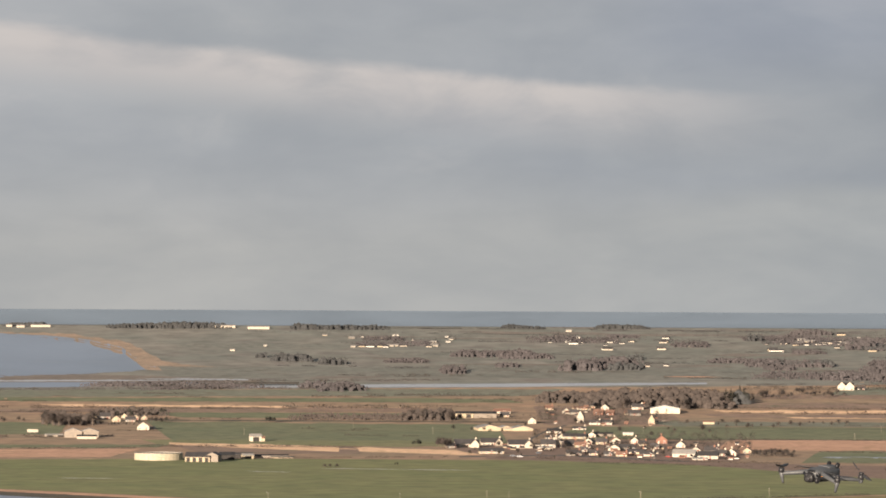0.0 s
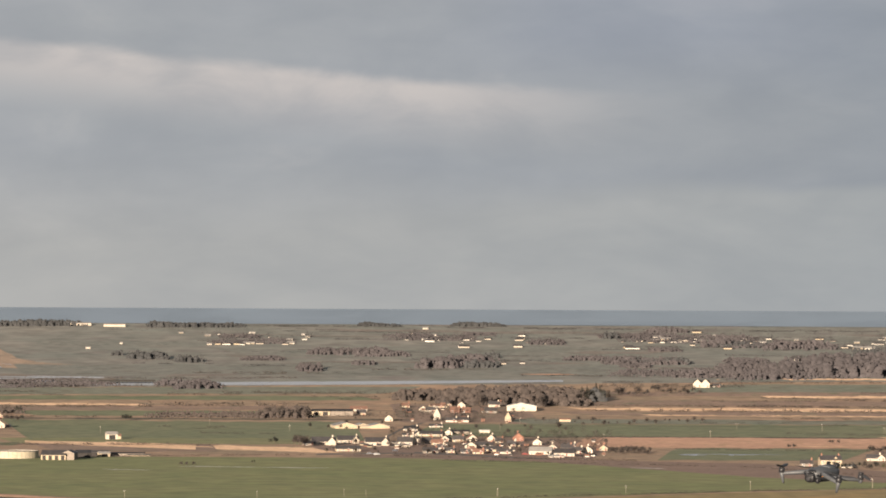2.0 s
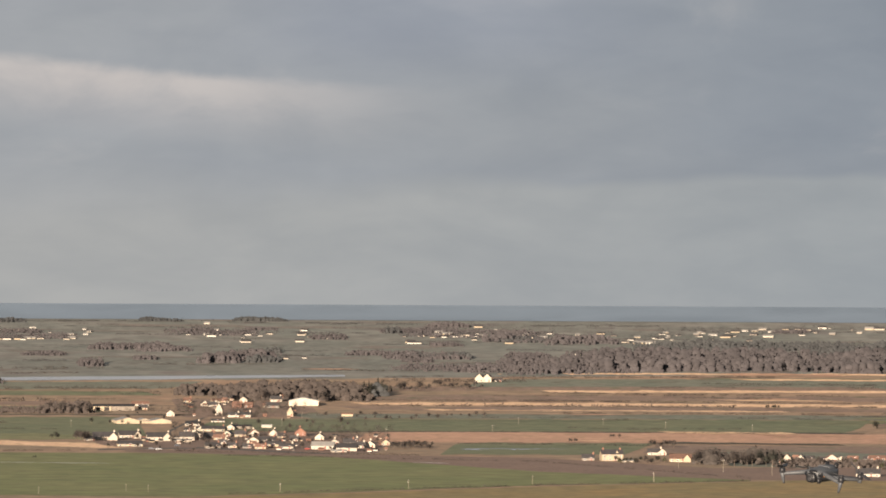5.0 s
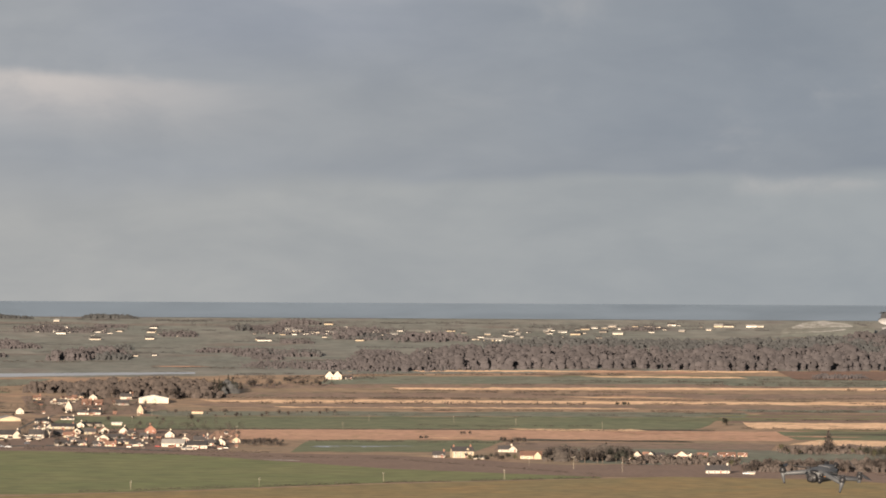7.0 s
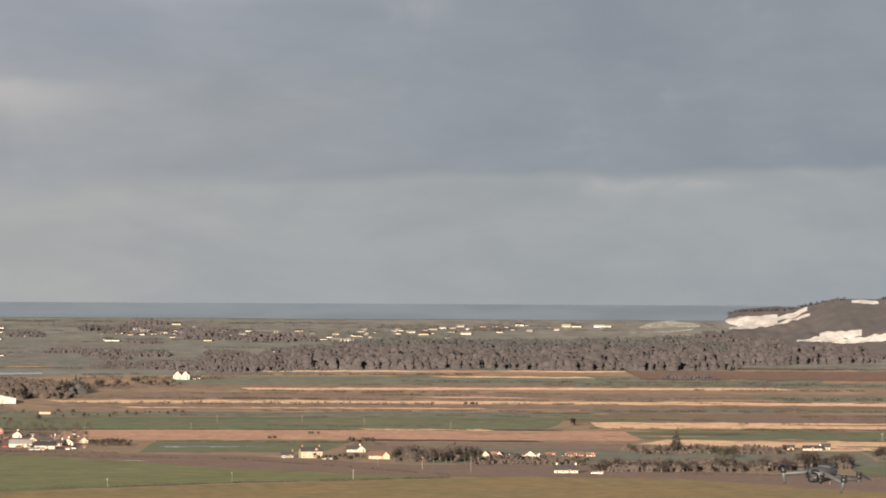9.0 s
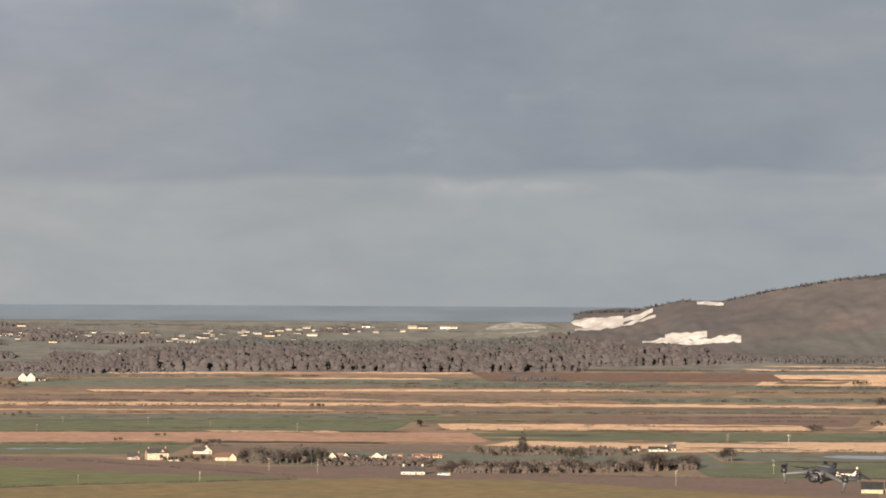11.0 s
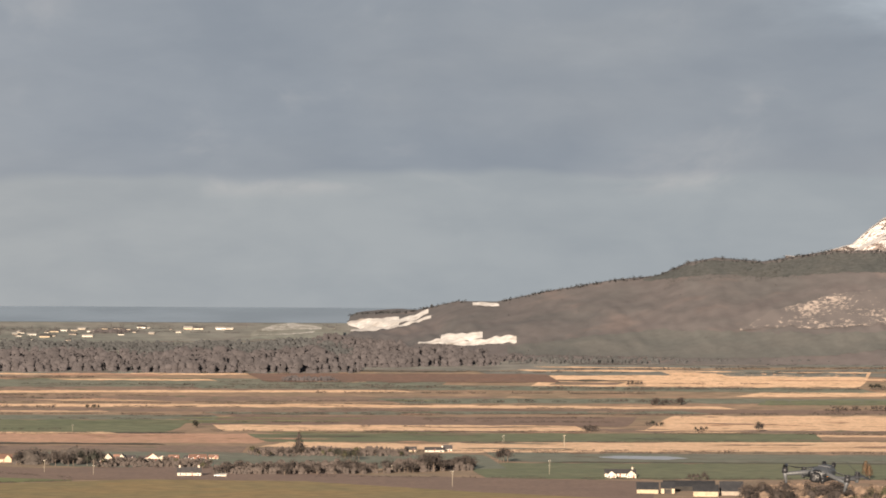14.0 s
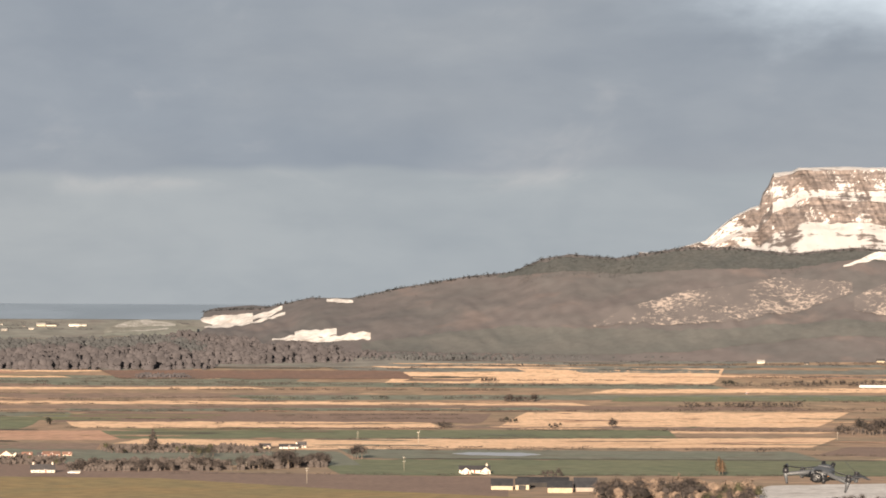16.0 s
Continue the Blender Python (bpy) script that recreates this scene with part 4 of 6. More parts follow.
for left, right, tall in (
        ((1354, 146.4), (2362, 143.2), 4), ((1774, 170.2), (2254, 166.7), 5), ((1414, 191.1), (2362, 189.2), 3), ((1434, 222.0), (2094, 221.6), 3), ((1794, 256.1), (2362, 253.2), 3),
        ((1614, 154.2), (2215, 153.1), 4), ((2014, 146.1), (2814, 142.0), 4), ((2515, 180.5), (2745, 178.3), 8), ((2315, 189.6), (2883, 183.6), 4), ((1875, 240.8), (2415, 236.0), 3),
        ((2215, 223.1), (2883, 222.6), 4), ((1915, 259.6), (2755, 255.3), 4), ((2185, 303.2), (2715, 300.5), 3), ((2614, 141.0), (2914, 138.4), 6), ((2034, 112.0), (2882, 102.6), 4),
        ((1615, 302.2), (2175, 303.3), 3), ((2745, 264.3), (3015, 262.9), 3)):
    hedge(left, right, tall)

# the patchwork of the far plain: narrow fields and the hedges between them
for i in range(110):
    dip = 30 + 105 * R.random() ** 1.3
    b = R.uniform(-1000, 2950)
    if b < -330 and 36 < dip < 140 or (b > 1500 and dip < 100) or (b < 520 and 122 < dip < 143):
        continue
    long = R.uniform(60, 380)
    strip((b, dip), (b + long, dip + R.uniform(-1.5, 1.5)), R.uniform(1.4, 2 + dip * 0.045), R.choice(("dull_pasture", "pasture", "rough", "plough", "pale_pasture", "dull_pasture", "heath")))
for i in range(80):
    dip, b = R.uniform(100, 245), R.uniform(300, 2900)
    if 140 < dip < 165 or (b < 520 and 118 < dip < 143) or (b < 700 and dip > 165) or (b > 1850 and dip > 165):
        continue
    long = R.uniform(80, 420)
    strip((b, dip), (b + long, dip + R.uniform(-1.5, 1.5)), R.uniform(0.9, 2.6), R.choice(("straw", "stubble", "pasture", "rough", "plough", "straw", "pale_pasture", "ditch")))
for i in range(40):
    dip, b = R.uniform(165, 252), R.uniform(1750, 2850)
    long = R.uniform(40, 260)
    strip((b, dip), (b + long, dip + R.uniform(-2, 2)), R.uniform(0.7, 1.6), R.choice(("rough", "stubble", "plough", "dull_pasture", "straw")))
for i in range(220):
    dip = 34 + 190 * R.random() ** 1.2
    b = R.uniform(-900, 2950)
    if b < -300 and 36 < dip < 140 or (b > 1500 and dip < 100) or (b < 520 and 122 < dip < 148):
        continue
    long = R.uniform(40, 260)
    # far hedges take the twig colour with haze in it
    hedge((b, dip), (b + long, dip + R.uniform(-2, 2)), R.uniform(1.4, 2.6) if dip < 90 else R.uniform(1.8, 3.4), "hazed_twig" if dip < 110 else "twig", gaps=0.35)

strip((1494, 127.7), (2049, 126.2), 15, "heath", taper=0.4)

# trees and shrubs near enough to be told apart
grove((-708, 207.7), (-612, 208.2), 10, 17, 30, ("bare", "grey", "bare"), 4)
stuff_wood("wood", "bare trees round a farm", [((-708, 205.7), (-612, 206.2), 26, 15, 27, 7), ((-617, 190.2), (-482, 188.5), 50, 8, 14, 5)], "twig", 70)
grove((-614, 206.2), (-534, 205.8), 12, 4, 7, ("ever", "shrub", "grey"), 3)
grove((-514, 202.7), (-482, 201.5), 5, 8, 13, ("ever", "grey"), 5)
grove((-617, 191.2), (-482, 189.5), 12, 8, 15, ("ever", "grey", "ever", "shrub"), 10)
grove((-932, 202.9), (-722, 201.8), 12, 8, 18, ("bare", "shrub"), 6)
grove((-312, 201.6), (-294, 201.5), 4, 9, 13, ("ever",), 2)
grove((-52, 241.3), (-37, 241.2), 3, 9, 15, ("ever",), 2)
grove((-212, 280.1), (-184, 280.0), 3, 6, 8, ("ever", "shrub"), 1)
grove((-84, 276.4), (-78, 276.4), 2, 5, 7, ("ever",), 1)
grove((-69, 195.6), (26, 196.1), 8, 12, 22, ("bare", "grey"), 6)
grove((-13, 244.3), (19, 245.1), 6, 14, 22, ("bare",), 4)
grove((248, 173.9), (516, 175.6), 6, 16, 26, ("bare", "grey", "bare"), 4)
stuff_wood("wood", "bare brown wood behind the village", [((241, 171.0), (521, 171.5), 110, 20, 34, 12), ((166, 163.4), (286, 164.8), 40, 12, 21, 6), ((-274, 194.7), (26, 195.1), 80, 5, 9, 4), ((-74, 194.6), (26, 195.1), 30, 13, 22, 5)], "twig", 70)
grove((498, 163.6), (538, 161.4), 9, 20, 30, ("ever", "fir"), 6)
grove((541, 154.4), (711, 146.5), 24, 7, 15, ("shrub", "shrub", "grey"), 8)
grove((547, 256.4), (623, 255.0), 20, 9, 16, ("grey", "bare", "shrub"), 5)
grove((16, 214.2), (546, 211.4), 26, 6, 13, ("ever", "grey", "shrub", "bare"), 30)
grove((27, 250.1), (547, 251.4), 26, 6, 12, ("ever", "shrub", "grey", "ever"), 30)
grove((486, 204.7), (726, 200.5), 16, 5, 10, ("shrub", "bare"), 6)
grove((31, 251.4), (531, 254.8), 26, 5, 10, ("bare", "shrub", "grey"), 22)
grove((1209, 183.7), (1234, 183.6), 5, 7, 11, ("ever",), 2)
grove((1400, 216.7), (1408, 216.7), 3, 11, 16, ("ever", "fir"), 2)
grove((863, 245.5), (879, 244.4), 4, 7, 11, ("grey",), 2)
grove((1007, 252.7), (1055, 252.5), 9, 9, 17, ("bare", "grey"), 4)
grove((945, 279.1), (1035, 278.6), 14, 8, 12, ("gorse", "ever", "shrub"), 5)
grove((1082, 283.8), (1244, 282.0), 14, 18, 30, ("grey", "bare", "bare", "ever"), 4)
stuff_wood("wood", "dark bare trees between farmhouses", [((1082, 280.8), (1244, 279.0), 60, 18, 32, 8)], "twig_grey", 80)
grove((1224, 283.1), (1434, 284.0), 30, 7, 14, ("shrub", "bare", "gorse"), 10)
plant((1586, 263.2), 40, "poplar")
grove((1580, 263.2), (1594, 263.2), 3, 18, 24, ("grey",), 2)
grove((1649, 270.9), (1694, 270.6), 8, 16, 26, ("gorse", "ever", "grey"), 5)
grove((1435, 296.0), (1725, 294.5), 52, 9, 24, ("shrub", "shrub", "shrub", "bare"), 8)
grove((1494, 263.7), (1794, 262.1), 30, 7, 14, ("shrub", "bare", "gorse"), 8)
grove((1735, 294.4), (1795, 292.1), 12, 12, 28, ("bare", "grey"), 6)
grove((1795, 290.1), (1845, 289.9), 8, 22, 36, ("bare", "grey"), 6)
grove((1845, 287.9), (1895, 287.6), 10, 14, 30, ("bare",), 6)
grove((934, 236.6), (954, 236.5), 3, 8, 10, ("grey",), 2)
plant((2398, 218.1), 20, "bare")
grove((2391, 218.2), (2405, 218.1), 3, 12, 17, ("bare",), 2)
grove((2200, 209.1), (2230, 210.0), 7, 7, 12, ("ever", "shrub"), 3)
grove((2285, 218.7), (2307, 218.6), 5, 6, 10, ("shrub", "ever"), 2)
grove((2090, 219.7), (2115, 219.6), 5, 8, 13, ("shrub",), 2)
grove((2830, 225.9), (2883, 227.6), 10, 20, 34, ("bare", "grey"), 5)
grove((2795, 226.1), (2825, 225.9), 5, 12, 20, ("bare",), 3)
grove((2651, 260.8), (2667, 260.7), 3, 9, 13, ("bare",), 2)
grove((2592, 142.1), (2614, 142.0), 6, 8, 12, ("ever",), 2)
grove((2714, 141.5), (2874, 139.6), 20, 6, 11, ("shrub", "grey"), 4)
grove((2164, 139.3), (2194, 139.2), 5, 8, 14, ("bare",), 2)
grove((2205, 173.1), (2265, 172.8), 9, 8, 16, ("bare", "shrub"), 3)
grove((2515, 181.5), (2735, 178.4), 26, 6, 11, ("shrub", "bare"), 4)
grove((1937, 274.5), (1957, 274.4), 4, 16, 28, ("bare",), 2)
plant((2588, 299.1), 32, "gold")
plant((2594, 300.1), 27, "gold")
grove((2375, 340.2), (2546, 343.4), 36, 18, 36, ("shrub", "shrub", "bare"), 20)
grove((2496, 345.6), (2661, 344.8), 34, 14, 30, ("gorse", "shrub", "bare"), 16)
grove((2756, 358.3), (2936, 357.3), 22, 14, 26, ("shrub", "bare"), 10)
stuff_wood("bushes", "sunlit bare brown bushes beside a farmyard", [((2368, 344.3), (2656, 344.8), 210, 16, 34, 18)], "bush", 110)
grove((2275, 306.8), (2315, 306.6), 6, 10, 18, ("bare",), 4)
stuff_wood("garden_trees", "dark garden trees and hedges between village houses", [
    ((161, 251.7), (551, 254.7), 190, 9, 16, 34), ((171, 201.6), (401, 203.4), 120, 9, 16, 28), ((11, 245.5), (171, 246.6), 40, 5, 9, 12), ((31, 193.4), (171, 192.6), 26, 5, 9, 6), ((401, 203.4), (531, 200.8), 24, 4, 8, 6)], "twig_grey", 60)
stuff_wood("garden_trees", "evergreen garden trees between village houses", [((161, 244.7), (551, 249.7), 70, 8, 14, 26), ((171, 196.6), (401, 199.4), 40, 8, 14, 20)], "needle", 60)
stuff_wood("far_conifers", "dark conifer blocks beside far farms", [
    ((291, 106), (354, 105.5), 80, 13, 16, 2), ((325, 88.6), (354, 88.4), 40, 12, 14, 2), ((640, 97.5), (692, 97.0), 70, 13, 18, 2), ((580, 97.6), (650, 97.6), 60, 9, 13, 2), ((537, 53.2), (568, 53.2), 40, 10, 13, 2), ((517, 166.0), (541, 165.0), 40, 22, 28, 3)], "hazed_needle", 36)
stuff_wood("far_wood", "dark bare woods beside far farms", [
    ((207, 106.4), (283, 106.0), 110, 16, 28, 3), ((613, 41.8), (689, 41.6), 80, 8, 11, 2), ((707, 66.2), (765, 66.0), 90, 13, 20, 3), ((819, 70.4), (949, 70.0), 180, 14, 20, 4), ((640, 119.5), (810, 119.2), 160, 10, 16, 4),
    ((956, 118.5), (1110, 118.0), 190, 24, 40, 10), ((765, 96.6), (814, 96.4), 60, 9, 13, 2), ((16, 83.2), (56, 83.0), 50, 10, 13, 2), ((95, 83.2), (165, 83.0), 80, 10, 14, 2)], "hazed_twig", 36)
stuff_wood("scrub_bank", "dark scrub along the embankment before the bridge", [((-640, 138.6), (-350, 135.4), 200, 4, 7, 3), ((-255, 139.5), (-150, 139.0), 110, 8, 17, 3)], "hazed_twig", 30, "scrub")
stuff_wood("bushes", "brown bushes and bare trees between the farms", [((1435, 297.0), (1725, 295.5), 150, 10, 22, 10), ((1224, 284.1), (1434, 285.0), 90, 6, 13, 10), ((1494, 264.7), (1794, 263.1), 70, 6, 12, 8), ((1735, 294.4), (1900, 288.6), 70, 14, 30, 6)], "twig", 60, "bushes")
for k in range(12):
    b, dip = R.uniform(-150, 1480), R.uniform(46, 112)
    long = R.uniform(30, 120)
    stuff_wood("far_wood", "dark bare copse on the far plain", [((b, dip), (b + long, dip + R.uniform(-1, 1)), int(long * 0.5), 4, 6 + dip * 0.06, 2)], "hazed_twig", 24)
stuff_wood("far_wood", "thin tree lines round far farms", [
    ((562, 57.5), (822, 60.1), 90, 4, 8, 9), ((952, 67.4), (1222, 54.0), 80, 4, 7, 10), ((1093, 51.8), (1493, 47.7), 90, 3, 6, 10), ((-163, 64.9), (-3, 63.0), 50, 4, 7, 4),
    ((197, 57.0), (417, 55.8), 60, 4, 8, 6), ((873, 56.9), (1113, 59.7), 50, 3, 6, 10)], "hazed_twig", 40)
for models in TREES.values():
    for model in models:
        for ob in (*model.children_recursive, model):
            bpy.data.objects.remove(ob)

# ---- buildings ----
M["white"] = surface("white_render", (0.37, 0.325, 0.265), (0.31, 0.27, 0.22), 3, vary=0.12)
M["bright"] = surface("fresh_white_render", (0.50, 0.465, 0.41), (0.44, 0.41, 0.36), 3, vary=0.1)
M["cream"] = surface("cream_render", (0.30, 0.25, 0.175), (0.26, 0.21, 0.15), 3, vary=0.12)
M["stone"] = surface("grey_stone", (0.15, 0.13, 0.11), (0.19, 0.16, 0.13), 1.5, vary=0.12)
M["brick"] = surface("red_brick", (0.19, 0.095, 0.065), (0.15, 0.08, 0.06), 1.5, vary=0.12)
M["slate"] = surface("slate", (0.030, 0.028, 0.029), (0.045, 0.041, 0.040), 2, rough=0.6, vary=0.15)
M["tile"] = surface("red_brown_tiles", (0.10, 0.058, 0.045), (0.13, 0.072, 0.052), 2, vary=0.15)
M["tin"] = surface("corrugated_metal", (0.15, 0.145, 0.135), (0.19, 0.175, 0.16), 3, rough=0.5, vary=0.12)
M["dark_tin"] = surface("dark_sheeting", (0.018, 0.019, 0.022), (0.028, 0.028, 0.030), 3, rough=0.8, gloss=0.1)
M["pane"] = surface("window_glass", (0.03, 0.035, 0.04), (0.05, 0.055, 0.06), 1, rough=0.08, gloss=0.6)
M["frame"] = surface("white_frame", (0.7, 0.68, 0.65), (0.6, 0.58, 0.55), 1)
M["door"] = surface("painted_door", (0.16, 0.05, 0.035), (0.12, 0.04, 0.03), 1)
M["dark"] = surface("shadowed_opening", (0.02, 0.02, 0.02), (0.035, 0.03, 0.028), 1)
M["pole"] = surface("weathered_pole", (0.20, 0.175, 0.135), (0.16, 0.14, 0.11), 1)
M["concrete"] = surface("concrete", (0.33, 0.29, 0.215), (0.29, 0.255, 0.19), 4)
M["iron"] = surface("dark_iron", (0.014, 0.013, 0.013), (0.022, 0.02, 0.018), 2)
M["plastic"] = surface("white_polythene", (0.45, 0.43, 0.39), (0.38, 0.36, 0.33), 6, rough=0.5)


def box(x0, x1, y0, y1, z0, z1):
    v = [(x, y, z) for z in (z0, z1) for x, y in ((x0, y0), (x1, y0), (x1, y1), (x0, y1))]
    return v, [(3, 2, 1, 0), (4, 5, 6, 7), (0, 1, 5, 4), (1, 2, 6, 5), (2, 3, 7, 6), (3, 0, 4, 7)]


def joined(*pieces):
    verts, faces = [], []
    for v, f in pieces:
        faces += [tuple(k + len(verts) for k in q) for q in f]
        verts += list(v)
    return verts, faces


def turned(piece, ahead):
    """Swap width for depth, so that the gable looks ahead."""
    v, f = piece
    return ([(-y, x, z) for x, y, z in v], f) if ahead else (v, f)


def shell(w, d, eaves, top):
    """Walls with two gables; the ridge runs along x."""
    v = [(-w, -d, -0.3), (w, -d, -0.3), (w, d, -0.3), (-w, d, -0.3), (-w, -d, eaves), (w, -d, eaves), (w, d, eaves), (-w, d, eaves), (-w, 0, top), (w, 0, top)]
    return v, [(0, 1, 5, 4), (1, 2, 6, 9, 5), (2, 3, 7, 6), (3, 0, 4, 8, 7), (4, 5, 9, 8), (6, 7, 8, 9), (3, 2, 1, 0)]


def roof_slabs(w, d, eaves, top, over=0.35, thick=0.22):
    pieces = []
    for side in (-1, 1):
        e = d + over
        ez = eaves - (top - eaves) * over / d
        v = [(-w - over, side * e, ez), (w + over, side * e, ez), (w + over, 0, top), (-w - over, 0, top)]
        v += [(x, y, z + thick) for x, y, z in v]
        pieces.append((v, [(0, 1, 2, 3), (7, 6, 5, 4), (0, 4, 5, 1), (1, 5, 6, 2), (2, 6, 7, 3), (3, 7, 4, 0)]))
    return joined(*pieces)


HOUSE_WORDS = {"bright": "bright white", "white": "whitewashed", "cream": "cream rendered", "stone": "grey stone", "brick": "red brick"}
ROOF_WORDS = {"slate": "dark slate roof", "tile": "red-brown tiled roof", "tin": "grey metal roof", "dark_tin": "dark sheet roof"}


def building(name, at, w, h, wall, roof, ahead=False, turn=0.0, deep=0.6, wing=0, chimneys=0, windows=True, doors=0, low=0.46, label="", category="house", group=""):
    """A gabled building w wide and h high (in units), at (bearing, dip). ahead: its gable looks to the camera."""
    b, dip = at
    u = unit(dip)
    root = new(name)
    root.matrix_world = Matrix.Translation(spot(b, dip)) @ Matrix.Rotation(-b / FAR + radians(turn), 4, "Z")
    W, top = w * u / 2, h * u
    D = W * deep if not ahead else W / max(deep, 0.3)
    eaves = top * low
    near = dip > 118
    if ahead:
        W, D = D, W
    part("wall", *turned(shell(W, D, eaves, top), ahead), wall, root)
    part("roof", *turned(roof_slabs(W, D, eaves, top + 0.05), ahead), roof, root, ROOF_WORDS.get(roof, ""))
    if wing:
        wv, wf = turned(shell(D * 1.25, W * 0.34, eaves, top * 0.98), True)
        ox, oy = wing * W * 0.62, -D * 0.55
        part("wing", [(x + ox, y + oy, z) for x, y, z in wv], wf, wall, root)
        wv, wf = turned(roof_slabs(D * 1.25, W * 0.34, eaves, top * 0.98 + 0.05), True)
        part("wing_roof", [(x + ox, y + oy, z) for x, y, z in wv], wf, roof, root)
    for i in range(chimneys):
        cx = (-1) ** i * W * 0.8 if not ahead else 0
        cy = 0 if not ahead else (-1) ** i * W * 0.7
        ch = part("chimney", *box(cx - 0.5, cx + 0.5, cy - 0.45, cy + 0.45, top * 0.8, top + 1.3), "white" if wall == "white" else "brick", root)
        part("chimney_pot", *box(cx - 0.18, cx + 0.18, cy - 0.18, cy + 0.18, top + 1.3, top + 1.8), "tile", ch)
    front, half = (-D, W) if not ahead else (-W, D)
    if near and windows:
        storeys = 2 if eaves > 4.2 else 1
        n = max(2, min(5, int(half * 2 / 3.4)))
        for s in range(storeys):
            z = eaves * (0.45 if storeys == 1 else (0.22 + 0.48 * s))
            for i in range(n):
                x = -half + 2 * half * (i + 0.5) / n
                if s == 0 and i == n // 2:
                    dr = part("door", *box(x - 0.5, x + 0.5, front - 0.08, front + 0.04, 0, 2.05), "door", root)
                    part("door_frame", *box(x - 0.6, x + 0.6, front - 0.05, front + 0.03, 0, 2.15), "frame", dr)
                    continue
                if wing and (x > 0) == (wing > 0) and abs(x) > half * 0.2:
                    continue
                fr = part("window", *box(x - 0.65, x + 0.65, front - 0.06, front + 0.04, z - 0.65, z + 0.65), "frame", root)
                part("pane", *box(x - 0.52, x + 0.52, front - 0.09, front - 0.05, z - 0.52, z + 0.52), "pane", fr)
    for i in range(doors):
        x = -half + 2 * half * (i + 0.5) / doors
        k = half / doors * 0.55
        # a near-black panel on the wall imitates the shade inside an open doorway
        part("barn_door", *box(x - k, x + k, front - 0.1, front + 0.05, 0, eaves * 0.85), "dark", root, "dark open barn doorway")
    words = label or f"{HOUSE_WORDS.get(wall, 'plain')} {'two-storey house' if eaves > 4.2 else 'cottage'} with {ROOF_WORDS.get(roof, 'low roof')}" + (" and chimneys" if chimneys else "") + (" and front gable" if wing else "")
    return tagged(root, words, category, group)


FARMS = []


def house(at, w, h, wall="white", roof="slate", **more):
    if at[1] < 72:
        h *= 0.8
        w *= R.uniform(0.9, 1.6)
        FARMS.append((at, w))
    return building("house", at, w, h, wall, roof, group="houses of the plain", **more)


def barn(at, w, h, wall="tin", roof="dark_tin", **more):
    more.setdefault("label", f"farm shed with {'corrugated' if wall == 'tin' else 'rendered'} walls and {ROOF_WORDS.get(roof, 'low roof')}")
    more.setdefault("windows", False)
    more.setdefault("doors", 1)
    return building("barn", at, w, h, wall, roof, category="barn", group="barns of the plain", low=more.pop("low", 0.7), **more)


# the village: front row
for at, w, h, wing in (((43, 243.3), 42, 14, 1), ((87, 240.1), 38, 13, 1), ((138, 243.8), 42, 14, 1)):
    house(at, w, h, wing=wing, chimneys=1, turn=6)
house((188, 243.5), 26, 15, chimneys=1)
house((202, 242.5), 18, 19, ahead=True, chimneys=1, deep=0.8)
house((87, 254.1), 44, 9, "cream", "slate", turn=4)
house((18, 244.4), 22, 8, "stone", "slate")
barn((183, 246.6), 26, 5, "white", "tin", doors=0)
# long sheds behind
for at, w, h in (((80, 213.1), 40, 10), ((111, 212.9), 28, 8), ((139, 212.8), 36, 8)):
    barn(at, w, h, "cream", "tin", ahead=True, doors=0, low=0.5, turn=8)
barn((111, 213.9), 98, 5, "cream", "tin", doors=0, deep=0.1, low=0.8)
house((159, 200.7), 14, 11, ahead=True)
barn((39, 191.3), 32, 11, "cream", "dark_tin", doors=2)
barn((76, 191.1), 40, 11, "stone", "dark_tin", doors=0)
house((111, 189.9), 16, 9, "cream")
house((106, 183.0), 30, 8, "white", "tile")
# middle of the village
for at, w, h, wall, roof, ahead in (
        ((189, 176.5), 14, 8, "cream", "tile", False), ((219, 182.4), 13, 9, "white", "slate", True), ((246, 176.2), 30, 6, "cream", "tile", False), ((233, 184.3), 16, 9, "white", "slate", False),
        ((245, 198.3), 12, 21, "white", "slate", True), ((243, 211.3), 24, 6, "white", "slate", False), ((236, 227.3), 42, 9, "cream", "slate", False), ((199, 217.5), 26, 8, "white", "dark_tin", False),
        ((210, 226.4), 11, 8, "white", "slate", True), ((189, 227.5), 12, 6, "white", "slate", False), ((245, 242.3), 20, 9, "cream", "tile", False), ((228, 240.3), 20, 10, "stone", "slate", False)):
    house(at, w, h, wall, roof, ahead=ahead, turn=R.uniform(-12, 12), chimneys=int(w > 13))
for at, w, h, wall, roof, ahead in (
        ((264, 173.2), 15, 10, "cream", "slate", False), ((288, 176.0), 14, 10, "white", "slate", True), ((301, 167.0), 16, 9, "cream", "tile", False), ((312, 166.9), 8, 8, "white", "slate", True),
        ((277, 185.1), 17, 10, "brick", "tile", False), ((297, 185.0), 15, 9, "brick", "tile", False), ((345, 174.7), 20, 10, "white", "slate", False), ((339, 185.8), 22, 10, "stone", "slate", False),
        ((329, 184.8), 13, 7, "cream", "tile", False), ((357, 169.7), 10, 8, "brick", "tile", True), ((271, 202.1), 20, 8, "white", "slate", False), ((291, 202.0), 22, 9, "white", "slate", False),
        ((255, 176.2), 8, 8, "cream", "tile", False), ((371, 200.6), 11, 17, "cream", "slate", True)):
    house(at, w, h, wall, roof, ahead=ahead, turn=R.uniform(-12, 12), chimneys=int(w > 15))
